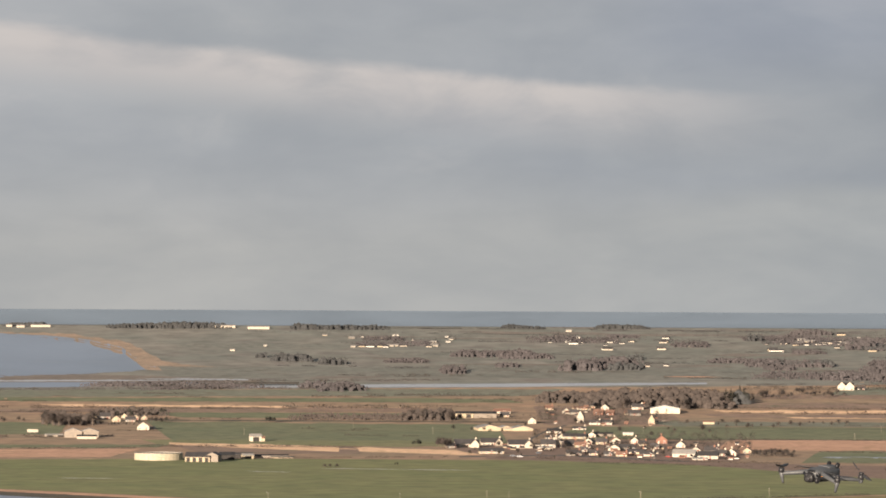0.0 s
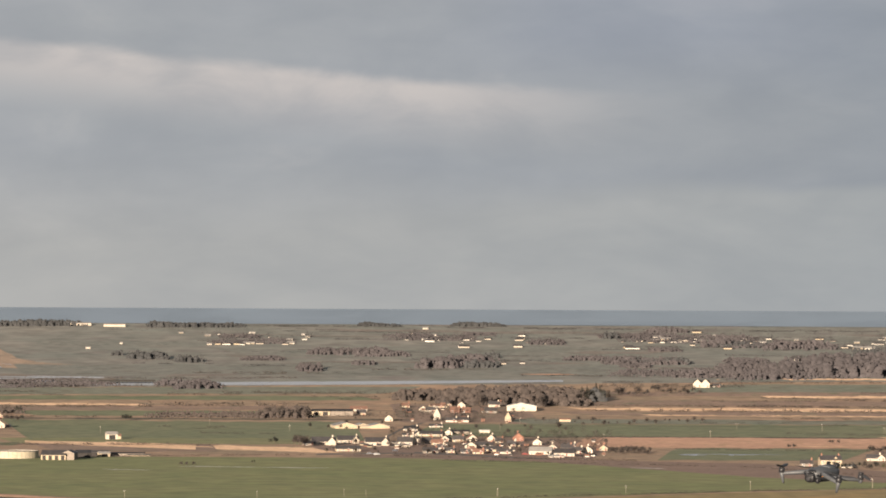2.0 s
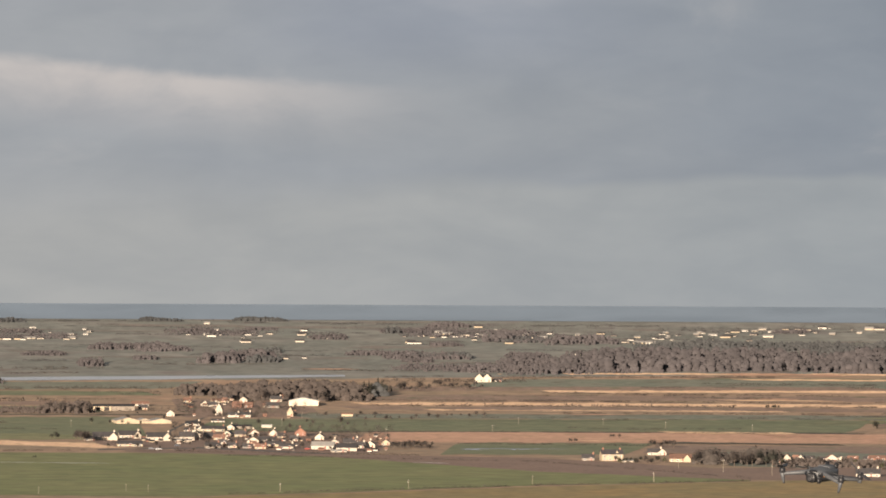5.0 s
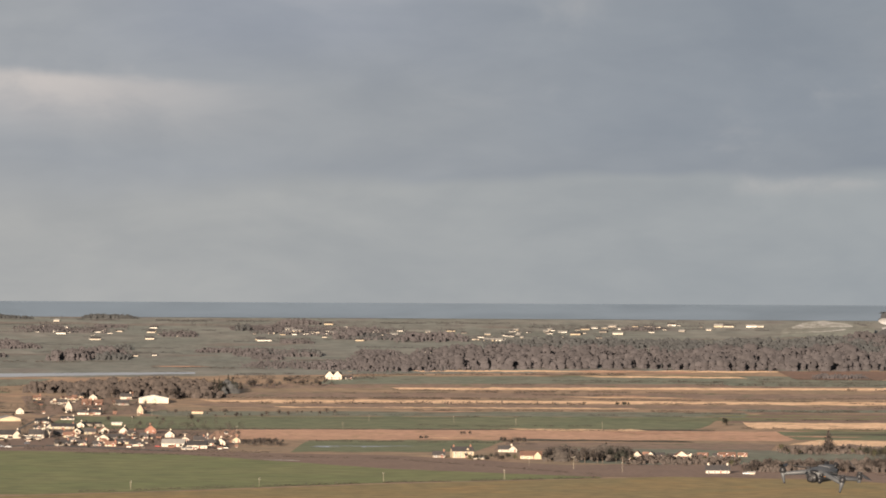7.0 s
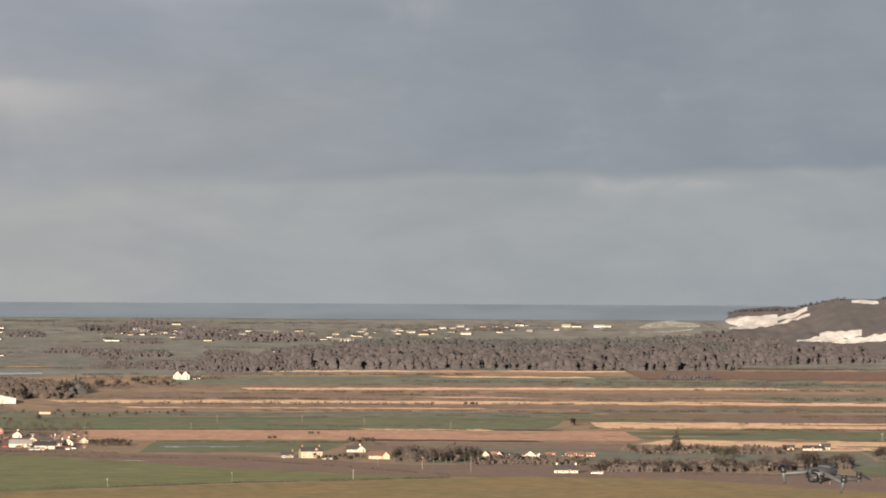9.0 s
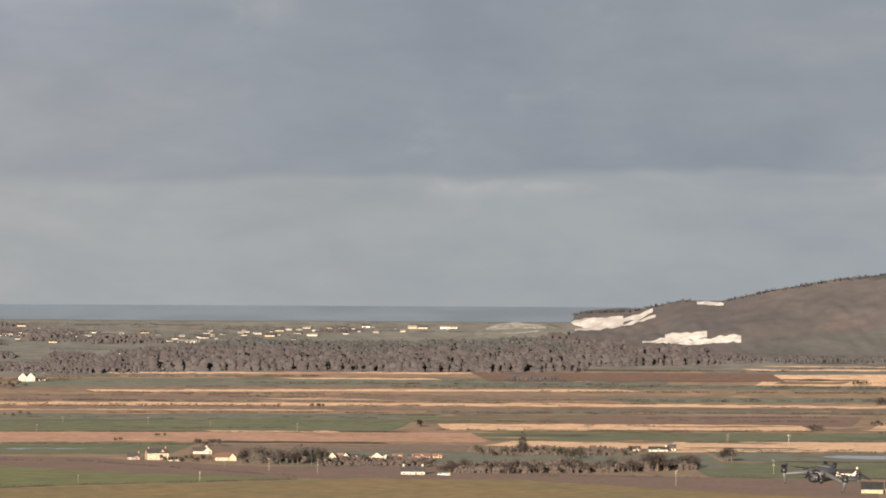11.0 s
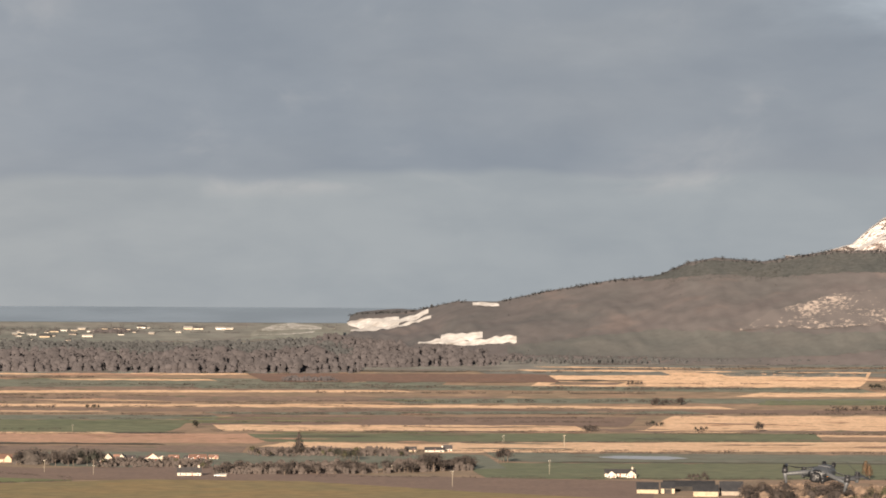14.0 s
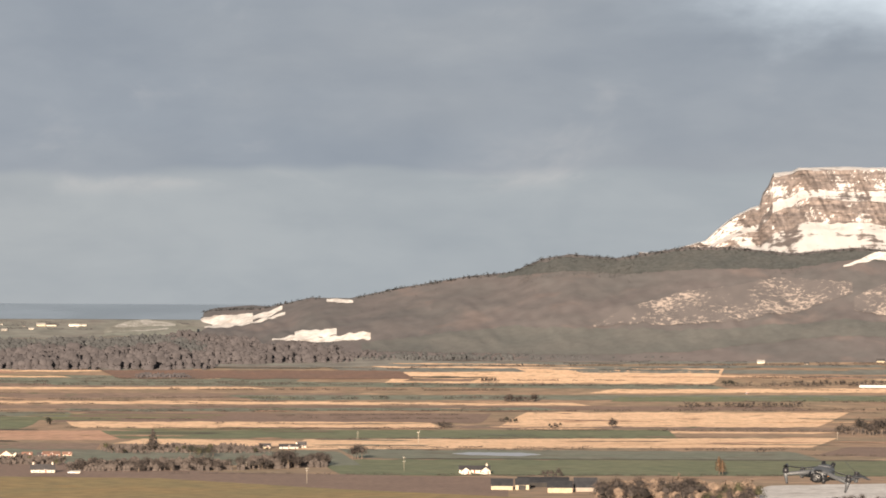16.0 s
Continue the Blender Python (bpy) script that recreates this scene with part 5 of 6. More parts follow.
# the closely built street
for at, w, h, wall, roof, ahead in (
        ((261, 236.2), 15, 10, "white", "slate", True), ((283, 237.1), 20, 11, "cream", "slate", False), ((306, 234.9), 16, 11, "white", "tile", True), ((304, 247.9), 20, 11, "white", "slate", True),
        ((342, 234.7), 14, 11, "white", "slate", True), ((355, 238.7), 14, 9, "cream", "slate", False), ((329, 246.8), 30, 10, "stone", "slate", False), ((343, 253.7), 34, 9, "cream", "slate", False),
        ((377, 244.6), 15, 10, "white", "slate", False), ((388, 234.5), 19, 14, "brick", "tile", True), ((268, 256.1), 18, 9, "cream", "slate", False), ((294, 257.0), 15, 8, "stone", "slate", False),
        ((319, 257.9), 20, 8, "cream", "tile", False), ((364, 257.6), 26, 9, "white", "slate", False)):
    house(at, w, h, wall, roof, ahead=ahead, turn=R.uniform(-14, 14), chimneys=int(w > 13))
for at, w, h, wall, roof, ahead in (
        ((423, 241.3), 16, 11, "white", "slate", True), ((429, 258.3), 40, 13, "white", "tin", False), ((483, 246.0), 14, 8, "white", "slate", False), ((493, 256.0), 20, 11, "white", "slate", False),
        ((512, 254.9), 18, 12, "white", "slate", True), ((540, 250.7), 15, 10, "cream", "slate", True), ((449, 249.2), 16, 9, "white", "slate", True), ((474, 251.1), 20, 11, "cream", "slate", False),
        ((251, 250.2), 14, 9, "white", "slate", False), ((233, 257.3), 26, 10, "stone", "slate", False), ((266, 224.1), 14, 9, "white", "slate", True), ((456, 263.2), 26, 4, "white", "tin", False)):
    house(at, w, h, wall, roof, ahead=ahead, turn=R.uniform(-10, 10), chimneys=int(13 < w < 30))
house((471, 261.1), 36, 13, "white", "slate", deep=0.8, turn=-4)
barn((394, 180.5), 52, 13, "white", "plastic", ahead=True, deep=0.8, low=0.6, doors=0, label="large white shed with a low curved-looking roof")
barn((329, 220.8), 18, 5, "white", "plastic", doors=0)
barn((286, 223.0), 32, 7, "stone", "dark_tin", doors=0)
barn((471, 200.1), 20, 6, "cream", "tile", doors=0)

# sheds, garages and yard walls between the houses
for left, right, count, deep in (((171, 244.6), (541, 250.7), 34, 30), ((176, 189.6), (401, 191.4), 18, 28), ((21, 240.4), (171, 244.6), 10, 10)):
    for i in range(count):
        k = R.random()
        w = R.uniform(4, 9)
        at = (left[0] + (right[0] - left[0]) * k, left[1] + (right[1] - left[1]) * k + R.uniform(-0.5, 0.5) * deep)
        building("shed", at, w, R.uniform(3, 5.5), R.choice(("bright", "white", "cream", "stone", "brick")), R.choice(("slate", "dark_tin", "tile")), turn=R.uniform(-25, 25), windows=False, low=0.6,
                 label="small rendered shed between village houses", category="shed", group="sheds of the village")

# farm among trees at the left
barn((-651, 228.4), 31, 16, "stone", "tin", ahead=True, deep=0.8, low=0.66, doors=0)
barn((-622, 228.2), 31, 16, "stone", "tin", ahead=True, deep=0.8, low=0.66, doors=0)
barn((-627, 231.3), 34, 7, "white", "dark_tin", doors=0, deep=0.3)
barn((-682, 227.6), 38, 5, "stone", "tin", doors=2, deep=0.25)
for at, w, h, wall, ahead in (((-610, 198.2), 12, 9, "cream", True), ((-595, 196.1), 18, 11, "stone", False), ((-575, 200.0), 15, 10, "cream", True), ((-560, 194.9), 11, 9, "cream", True),
                              ((-541, 197.8), 10, 10, "cream", True), ((-527, 197.8), 11, 9, "cream", True), ((-550, 200.9), 18, 9, "stone", False)):
    house(at, w, h, wall, "slate", ahead=ahead, turn=R.uniform(-10, 10))
house((-528, 214.8), 21, 14, ahead=True, deep=0.8)
house((-516, 213.7), 18, 4, "white", "tin")
barn((-344, 265.8), 20, 9, "cream", "tin", doors=1, turn=15)
barn((-374, 262.0), 30, 6, "stone", "tin", doors=0, turn=-8)
barn((-282, 264.5), 40, 3, "cream", "slate", doors=0, deep=0.2)
barn((-330, 234.7), 20, 13, "white", "tin", low=0.7, doors=1, turn=12)
barn((-318, 234.7), 9, 9, "cream", "tile", doors=0)
barn((-430, 271.2), 44, 17, "cream", "slate", doors=4, turn=-10, deep=0.7, low=0.55, label="open-fronted cream farm shed with metal roof")
barn((-404, 271.1), 22, 17, "stone", "slate", ahead=True, turn=-10, deep=0.6, doors=0)
barn((-380, 268.0), 26, 14, "iron", "dark_tin", doors=1)
barn((-352, 264.8), 34, 10, "iron", "slate", doors=2)
barn((-302, 263.6), 60, 6, "stone", "dark_tin", doors=0, deep=0.2)

# the long white house beyond the river
for at, w, h, ahead in (((704, 137.7), 15, 14, True), ((718, 137.7), 15, 14, True), ((712, 136.7), 26, 11, False), ((738, 137.6), 14, 6, False)):
    house(at, w, h, "white", "slate", ahead=ahead)

# scattered farms at the right
house((939, 275.6), 38, 19, "cream", "slate", chimneys=2, deep=0.7, turn=10, low=0.62)
house((949, 275.5), 14, 18, "cream", "slate", ahead=True)
house((898, 275.8), 22, 11, "stone", "slate", chimneys=1)
house((1016, 265.2), 26, 11, "white", "slate", chimneys=1)
house((1029, 265.1), 14, 11, "white", "slate", ahead=True)
house((1061, 276.9), 38, 13, "cream", "tile", wing=1)
barn((970, 278.4), 22, 4, "white", "tin", doors=0, deep=0.3)
for at, w, h, wall, roof, ahead in (
        ((1250, 275.0), 14, 13, "white", "tile", True), ((1234, 280.0), 9, 6, "white", "slate", False), ((1264, 273.9), 10, 10, "white", "tile", False), ((1274, 274.8), 12, 12, "white", "slate", True),
        ((1288, 273.8), 18, 9, "white", "slate", False), ((1312, 274.6), 14, 8, "white", "slate", False), ((1327, 275.6), 22, 14, "white", "tile", True), ((1343, 275.5), 16, 11, "white", "slate", True),
        ((1365, 272.4), 18, 8, "brick", "tile", False), ((1407, 271.1), 30, 8, "brick", "tile", False), ((1435, 271.0), 16, 7, "cream", "tile", False), ((1389, 271.2), 12, 6, "white", "slate", False)):
    house(at, w, h, wall, roof, ahead=ahead, turn=R.uniform(-8, 8))
house((1392, 300.2), 42, 14, "white", "slate", chimneys=2, low=0.4, deep=0.7)
barn((1451, 301.9), 13, 5, "white", "tin", doors=0)
house((1784, 257.2), 20, 9, "cream", "slate")
house((1826, 257.0), 34, 8, "white", "slate", chimneys=1)
house((1848, 255.8), 18, 11, "white", "slate")
house((2140, 301.0), 17, 12, "white", "slate", ahead=True, deep=0.9)
house((2155, 298.9), 54, 13, "white", "slate", chimneys=1, low=0.5)
house((2175, 300.8), 17, 13, "white", "slate", ahead=True, deep=0.9)
barn((2204, 327.7), 38, 19, "cream", "dark_tin", deep=0.8, low=0.42, doors=0, label="rounded grey barn with a cream front wall")
barn((2240, 327.5), 24, 19, "cream", "dark_tin", deep=1.0, low=0.5, doors=1)
barn((2277, 322.3), 90, 17, "iron", "dark_tin", deep=0.5, low=0.5, doors=0, label="long black farm shed with a dark sheet roof")
barn((2307, 332.1), 44, 20, "cream", "dark_tin", deep=0.8, low=0.48, doors=0)
barn((2352, 329.9), 40, 24, "stone", "dark_tin", low=0.36, deep=0.7, doors=0)

# far cottages and settlements, a few bright walls each
for at, w in (((-143, 66.7), 10), ((-128, 66.7), 9), ((-107, 66.6), 12), ((-93, 65.5), 10), ((-80, 65.4), 9), ((-69, 65.4), 8), ((-15, 64.1), 10), ((231, 59.8), 11), ((292, 70.5), 14), ((389, 57.0), 9),
              ((387, 69.0), 13), ((362, 99.1), 9), ((395, 98.0), 9), ((589, 70.9), 20), ((107, 100.4), 12), ((127, 101.3), 8), ((223, 37.8), 10), ((757, 70.1), 12), ((-83, 46.4), 7), ((-208, 47.1), 6)):
    house(at, w, 0.9 * (w * 0.5 if w < 16 else 5), R.choice(("bright", "white", "white", "cream")), R.choice(("slate", "slate", "tin")))
for at, w in (((647, 55.0), 12), ((662, 59.0), 10), ((677, 56.9), 14), ((697, 58.8), 11), ((712, 56.7), 9), ((622, 60.2), 8), ((602, 58.3), 12), ((772, 60.4), 12), ((792, 60.3), 10), ((807, 61.2), 8),
              ((702, 41.7), 12), ((734, 46.6), 5), ((582, 69.4), 14), ((874, 90.9), 17), ((987, 69.3), 14), ((1007, 69.2), 18), ((1022, 61.1), 10), ((962, 67.4), 10), ((1140, 56.5), 12), ((1172, 46.3), 9),
              ((1190, 46.2), 8), ((222, 57.2), 9), ((237, 49.2), 8), ((392, 55.4), 12), ((287, 69.9), 10), ((-158, 67.2), 8)):
    house(at, w, 0.9 * (w * 0.5 if w < 16 else 7), R.choice(("bright", "white", "white", "cream")), R.choice(("slate", "slate", "tin")))
for at, w in (((1155, 48.4), 12), ((1203, 43.2), 10), ((1213, 56.1), 12), ((1138, 57.5), 14), ((1243, 43.0), 9), ((1266, 42.9), 10), ((1283, 43.8), 8), ((1308, 40.6), 14), ((1390, 42.2), 14), ((1408, 42.1), 12),
              ((1448, 41.9), 12), ((1463, 41.8), 9), ((1373, 48.3), 8), ((993, 67.3), 12), ((983, 58.3), 8), ((1093, 49.8), 9), ((1643, 39.9), 9), ((1897, 57.6), 9), ((2289, 98.7), 12), ((2659, 101.8), 13),
              ((2739, 103.3), 8), ((2869, 98.7), 14), ((2635, 155.9), 5), ((878, 88.9), 16), ((1033, 50.1), 8), ((918, 52.7), 10)):
    house(at, w, w * 0.44, R.choice(("bright", "white", "white", "cream")), R.choice(("slate", "slate", "tin")))
for left, right, count in (((562, 55.5), (822, 59.1), 18), ((942, 55.5), (1222, 58.0), 14), ((793, 57.3), (1113, 57.7), 10), ((-163, 52.9), (17, 55.9), 7), ((177, 51.1), (457, 57.6), 10), ((1123, 47.6), (1493, 45.7), 10), ((-178, 61.3), (362, 58.5), 10)):
    for i in range(count):
        k = R.random()
        w = R.uniform(4, 9)
        house((left[0] + (right[0] - left[0]) * k, left[1] + (right[1] - left[1]) * k + R.uniform(-7, 7)), w, w * 0.5, R.choice(("bright", "bright", "white", "stone")), R.choice(("slate", "slate", "tin")), turn=R.uniform(-20, 20))
for at, w, h in (((1186, 97.2), 28, 5), ((-743, 34.9), 14, 4), ((-708, 33.7), 34, 4), ((-390, 34.0), 48, 5), ((-325, 35.7), 38, 5), ((-763, 34.0), 10, 4), ((-313, 66.6), 5, 3), ((-371, 74.9), 8, 3)):
    barn(at, w, h, "white", "tin", doors=0, deep=0.3)

# trees and hedges round the far farms
stuff_wood("garden_trees", "dark hedges and bare trees round far farms", [((b - w * 1.4, dip - 1.5), (b + w * 1.4, dip - 1.5), 9, 4, 8, 3) for (b, dip), w in FARMS], "hazed_twig", 24)
stuff_wood("garden_trees", "low hedges before far houses", [((b - w, dip + 1.2), (b + w * 1.2, dip + 1.2), 4, 1.5, 3, 1) for (b, dip), w in FARMS[::2]], "hazed_twig", 20)

# ---- slurry tank: a ring of cream panels with a rim ----
def slurry_tank(at, w, h):
    u = unit(at[1])
    r, top, n = w * u / 2, h * u, 36
    root = new("storage_tank")
    root.location = spot(*at) + Vector((0, r, 0))
    for i in range(n):
        a0, a1 = 2 * math.pi * (i + 0.02) / n, 2 * math.pi * (i + 0.98) / n
        v = [(k * math.cos(a), k * math.sin(a), z) for k in (r, r - 0.3) for a in (a0, a1) for z in (0, top)]
        part("panel", v, [(0, 2, 3, 1), (4, 5, 7, 6), (1, 3, 7, 5), (0, 4, 6, 2), (0, 1, 5, 4), (2, 6, 7, 3)], "concrete", root)
    ring, faces = [], []
    for i in range(n):
        a = 2 * math.pi * i / n
        ring += [(k * math.cos(a), k * math.sin(a), z) for k, z in ((r + 0.12, top - 0.3), (r + 0.12, top + 0.1), (r - 0.4, top + 0.1), (r - 0.4, top - 0.3))]
        o, p = 4 * i, 4 * ((i + 1) % n)
        faces += [(o + k, p + k, p + (k + 1) % 4, o + (k + 1) % 4) for k in range(4)]
    part("rim", ring, faces, "tin", root)
    part("cover", [(r * 0.97 * math.cos(2 * math.pi * i / n), r * 0.97 * math.sin(2 * math.pi * i / n), top * 0.9) for i in range(n)], [tuple(range(n))], "dark_tin", root, "dark sagging tank cover")
    return tagged(root, "large round cream slurry tank beside farm sheds", "tank")


slurry_tank((-504, 269.6), 86, 13)

# ---- railway bridge over the estuary ----
(b0, p0), (b1, p1) = (-353, 135.8), (-253, 135.3)
root = new("railway_bridge")
mid, u = spot((b0 + b1) / 2, p0), unit(p0)
root.matrix_world = Matrix.Translation(mid) @ Matrix.Rotation(-(b0 + b1) / 2 / FAR, 4, "Z")
half = (b1 - b0) / 2 * u
part("deck", *box(-half, half, -2.2, 2.2, 3.2 * u, 5.2 * u), "iron", root, "dark iron girder deck")
for side in (-2.2, 2.2):
    part("parapet", *box(-half, half, side - 0.1, side + 0.1, 5.2 * u, 6.2 * u), "iron", root)
for i in range(15):
    x = -half + 2 * half * (i + 0.5) / 15
    part("pier", *box(x - 0.55 * u, x + 0.55 * u, -2, 2, -0.5, 3.2 * u), "iron", root)
tagged(root, "low dark railway bridge on many piers over water", "bridge")


# ---- poles ----
def pole_model():
    root = new("utility_pole")
    part("pole", *tube([(0, 0, -0.1), (0, 0, 0.5), (0, 0, 1.0)], [0.019, 0.017, 0.014], 8), "pole", root)
    arm = part("crossarm", *box(-0.11, 0.11, -0.012, 0.012, 0.90, 0.925), "pole", root)
    for x in (-0.095, 0.0, 0.095):
        part("insulator", *box(x - 0.01, x + 0.01, -0.01, 0.01, 0.925, 0.955), "frame", arm)
    return root


model = pole_model()
NEAR_POLES = (((-308, 339.6), 15), ((-74, 338.4), 13), ((80, 333.6), 13), ((119, 335.4), 13), ((353, 332.2), 14), ((580, 329.0), 14), ((352, 334.2), 15), ((580, 328.0), 16), ((800, 319.8), 17), ((1015, 314.7), 17), ((1137, 295.5), 23), ((1223, 300.1), 18), ((1014, 313.2), 17), ((1858, 314.8), 25), ((1058, 289.0), 12), ((774, 212.0), 12), ((924, 214.2), 13), ((1034, 219.6), 13), ((1187, 223.8), 13))
FAR_POLES = (((1034, 217.1), 10), ((1949, 239.3), 14), ((2056, 246.8), 22), ((2030, 291.9), 22), ((1751, 294.4), 14), ((1339, 276.5), 12), ((1947, 241.5), 14), ((2055, 245.9), 20), ((1858, 317.9), 24), ((2030, 296.0), 18), ((2795, 236.1), 14), ((-16, 220.3), 12), ((356, 217.4), 12), ((391, 205.2), 12), ((-157, 208.8), 10), ((-350, 223.8), 12), ((540, 235.2), 14), ((728, 228.2), 14), ((1570, 257.3), 14))
for at, tall in NEAR_POLES + FAR_POLES:
    s = tall * unit(at[1])
    m = Matrix.Translation(spot(*at)) @ Matrix.Rotation(R.uniform(-0.8, 0.8), 4, "Z") @ Matrix.Diagonal((s * 0.9, s * 0.9, s, 1))
    tagged(copy_thing(model, m), "pale weathered wooden utility pole with crossarm", "utility pole", "poles across the fields")
for ob in (*model.children_recursive, model):
    bpy.data.objects.remove(ob)


# ---- vehicles ----
M["car_white"] = surface("white_car_paint", (0.5, 0.5, 0.5), (0.45, 0.45, 0.45), 2, rough=0.3)
M["car_dark"] = surface("dark_car_paint", (0.03, 0.035, 0.05), (0.05, 0.05, 0.06), 2, rough=0.3)
M["car_red"] = surface("red_car_paint", (0.25, 0.03, 0.02), (0.2, 0.03, 0.02), 2, rough=0.3)
M["rubber"] = surface("rubber", (0.02, 0.02, 0.02), (0.03, 0.03, 0.03), 1)


def wheel(x, y, r, parent):
    v, f = [], []
    for side in (-0.12, 0.12):
        v += [(x + r * math.cos(a * math.pi / 5), y + side, r + r * math.sin(a * math.pi / 5)) for a in range(10)]
    f = [(k, (k + 1) % 10, 10 + (k + 1) % 10, 10 + k) for k in range(10)] + [tuple(range(9, -1, -1)), tuple(range(10, 20))]
    part("wheel", v, f, "rubber", parent)


def car(at, paint, words, turn=0.0):
    root = new("car")
    root.matrix_world = Matrix.Translation(spot(*at)) @ Matrix.Rotation(-at[0] / FAR + radians(turn), 4, "Z")
    v = [(x, y, z) for y in (-0.85, 0.85) for x, z in ((-2.1, 0.35), (2.1, 0.35), (2.15, 0.75), (1.3, 0.92), (-1.95, 0.98), (-2.15, 0.7))]
    part("body", v, [(0, 1, 2, 3, 4, 5), (11, 10, 9, 8, 7, 6)] + [(k, 6 + k, 6 + (k + 1) % 6, (k + 1) % 6) for k in range(6)], paint, root)
    v = [(x, y, z) for y, i in ((-0.78, 1), (0.78, 1)) for x, z in ((-1.8, 0.96), (1.15, 0.92), (0.45, 1.45), (-1.35, 1.48))]
    part("cabin", v, [(0, 1, 2, 3), (7, 6, 5, 4)] + [(k, 4 + k, 4 + (k + 1) % 4, (k + 1) % 4) for k in range(4)], "pane", root, "dark glazed car cabin")
    part("car_roof", *box(-1.3, 0.42, -0.74, 0.74, 1.46, 1.53), paint, root)
    for x in (-1.3, 1.35):
        for y in (-0.8, 0.8):
            wheel(x, y, 0.32, root)
    return tagged(root, words, "car", "parked cars")


for at, paint, words in (((138, 260.8), "car_white", "white car parked beside the village road"), ((126, 259.9), "car_dark", "dark car parked beside the village road"), ((171, 254.6), "car_dark", "dark car parked by a bungalow"),
                         ((966, 278.4), "car_white", "white car parked in a farmyard"), ((978, 278.4), "car_dark", "dark car parked in a farmyard"), ((1442, 302.0), "car_white", "white car parked beside a shed"),
                         ((401, 259.4), "car_red", "red car parked before village houses")):
    car(at, paint, words, R.uniform(-15, 15))

root = new("trailer")
at = (-722, 221.8)
root.matrix_world = Matrix.Translation(spot(*at)) @ Matrix.Rotation(-at[0] / FAR, 4, "Z")
part("body", *box(-4.2, 4.2, -1.2, 1.2, 0.9, 3.2), "white", root)
part("chassis", *box(-4.0, 4.0, -1.0, 1.0, 0.6, 0.9), "iron", root)
for x in (-2.6, -1.4, 2.6):
    wheel(x, -1.1, 0.45, root)
    wheel(x, 1.1, 0.45, root)
tagged(root, "white box trailer standing in a farm field", "trailer")


# ---- polytunnels ----
def polytunnel(at, w, h):
    u = unit(at[1])
    half, r = w * u / 2, h * u
    root = new("polytunnel")
    root.matrix_world = Matrix.Translation(spot(*at)) @ Matrix.Rotation(-at[0] / FAR, 4, "Z")
    n, v, f = 10, [], []
    for x in (-half, half):
        v += [(x, -r * math.cos(math.pi * i / n), r * math.sin(math.pi * i / n)) for i in range(n + 1)]
    f = [(i, i + 1, n + 2 + i, n + 1 + i) for i in range(n)] + [tuple(range(n + 1)), tuple(range(2 * n + 1, n, -1))]
    part("cover", v, f, "plastic", root)
    for i in range(9):
        x = -half + 2 * half * i / 8
        hv, hf = [], []
        for k in range(n + 1):
            a = math.pi * k / n
            hv += [(x - 0.08, -1.02 * r * math.cos(a), 1.02 * r * math.sin(a)), (x + 0.08, -1.02 * r * math.cos(a), 1.02 * r * math.sin(a))]
        part("hoop", hv, [(2 * k, 2 * k + 1, 2 * k + 3, 2 * k + 2) for k in range(n)], "tin", root)
    return tagged(root, "long white polytunnel below the wooded ridge", "polytunnel")


polytunnel((2432, 97.5), 88, 6)
polytunnel((2862, 142.7), 60, 4)


# ---- the drone that hovers before the camera ----
M["drone_grey"] = surface("matt_grey_plastic", (0.050, 0.053, 0.058), (0.057, 0.060, 0.064), 0.05, rough=0.5, fine=9)
M["drone_dark"] = surface("dark_motor_metal", (0.012, 0.012, 0.014), (0.019, 0.019, 0.021), 0.02, rough=0.45)
M["drone_black"] = surface("black_camera_plastic", (0.007, 0.007, 0.008), (0.011, 0.011, 0.012), 0.02, rough=0.35)
M["drone_lens"] = surface("coated_lens_glass", (0.004, 0.005, 0.008), (0.006, 0.008, 0.012), 0.02, rough=0.06, gloss=0.8)
M["drone_prop"] = surface("grey_propeller_plastic", (0.020, 0.021, 0.024), (0.026, 0.027, 0.030), 0.05, rough=0.45)
M["drone_orange"] = surface("orange_marking", (0.45, 0.16, 0.02), (0.40, 0.14, 0.02), 0.02)


def smooth_part(name, verts, faces, material, parent, label=""):
    ob = part(name, verts, faces, material, parent, label)
    ob.data.polygons.foreach_set("use_smooth", [True] * len(ob.data.polygons))
    return ob


def loft(rings):
    """A closed skin over rings of points that follow one another."""
    n = len(rings[0])
    verts = [p for ring in rings for p in ring]
    faces = [(i * n + k, i * n + (k + 1) % n, (i + 1) * n + (k + 1) % n, (i + 1) * n + k) for i in range(len(rings) - 1) for k in range(n)]
    return verts, faces + [tuple(range(n - 1, -1, -1)), tuple(range((len(rings) - 1) * n, len(rings) * n))]


def hull(sections, n=24, square=3.2):
    """A rounded hull along y: sections of (y, half width, bottom, top)."""
    rings = []
    for y, w, z0, z1 in sections:
        ring = []
        for k in range(n):
            c, s = math.cos(2 * math.pi * k / n), math.sin(2 * math.pi * k / n)
            r = (abs(c) ** square + abs(s) ** square) ** (-1 / square)
            ring.append((w * c * r, y, (z0 + z1) / 2 + (z1 - z0) / 2 * s * r))
        rings.append(ring)
    return loft(rings)


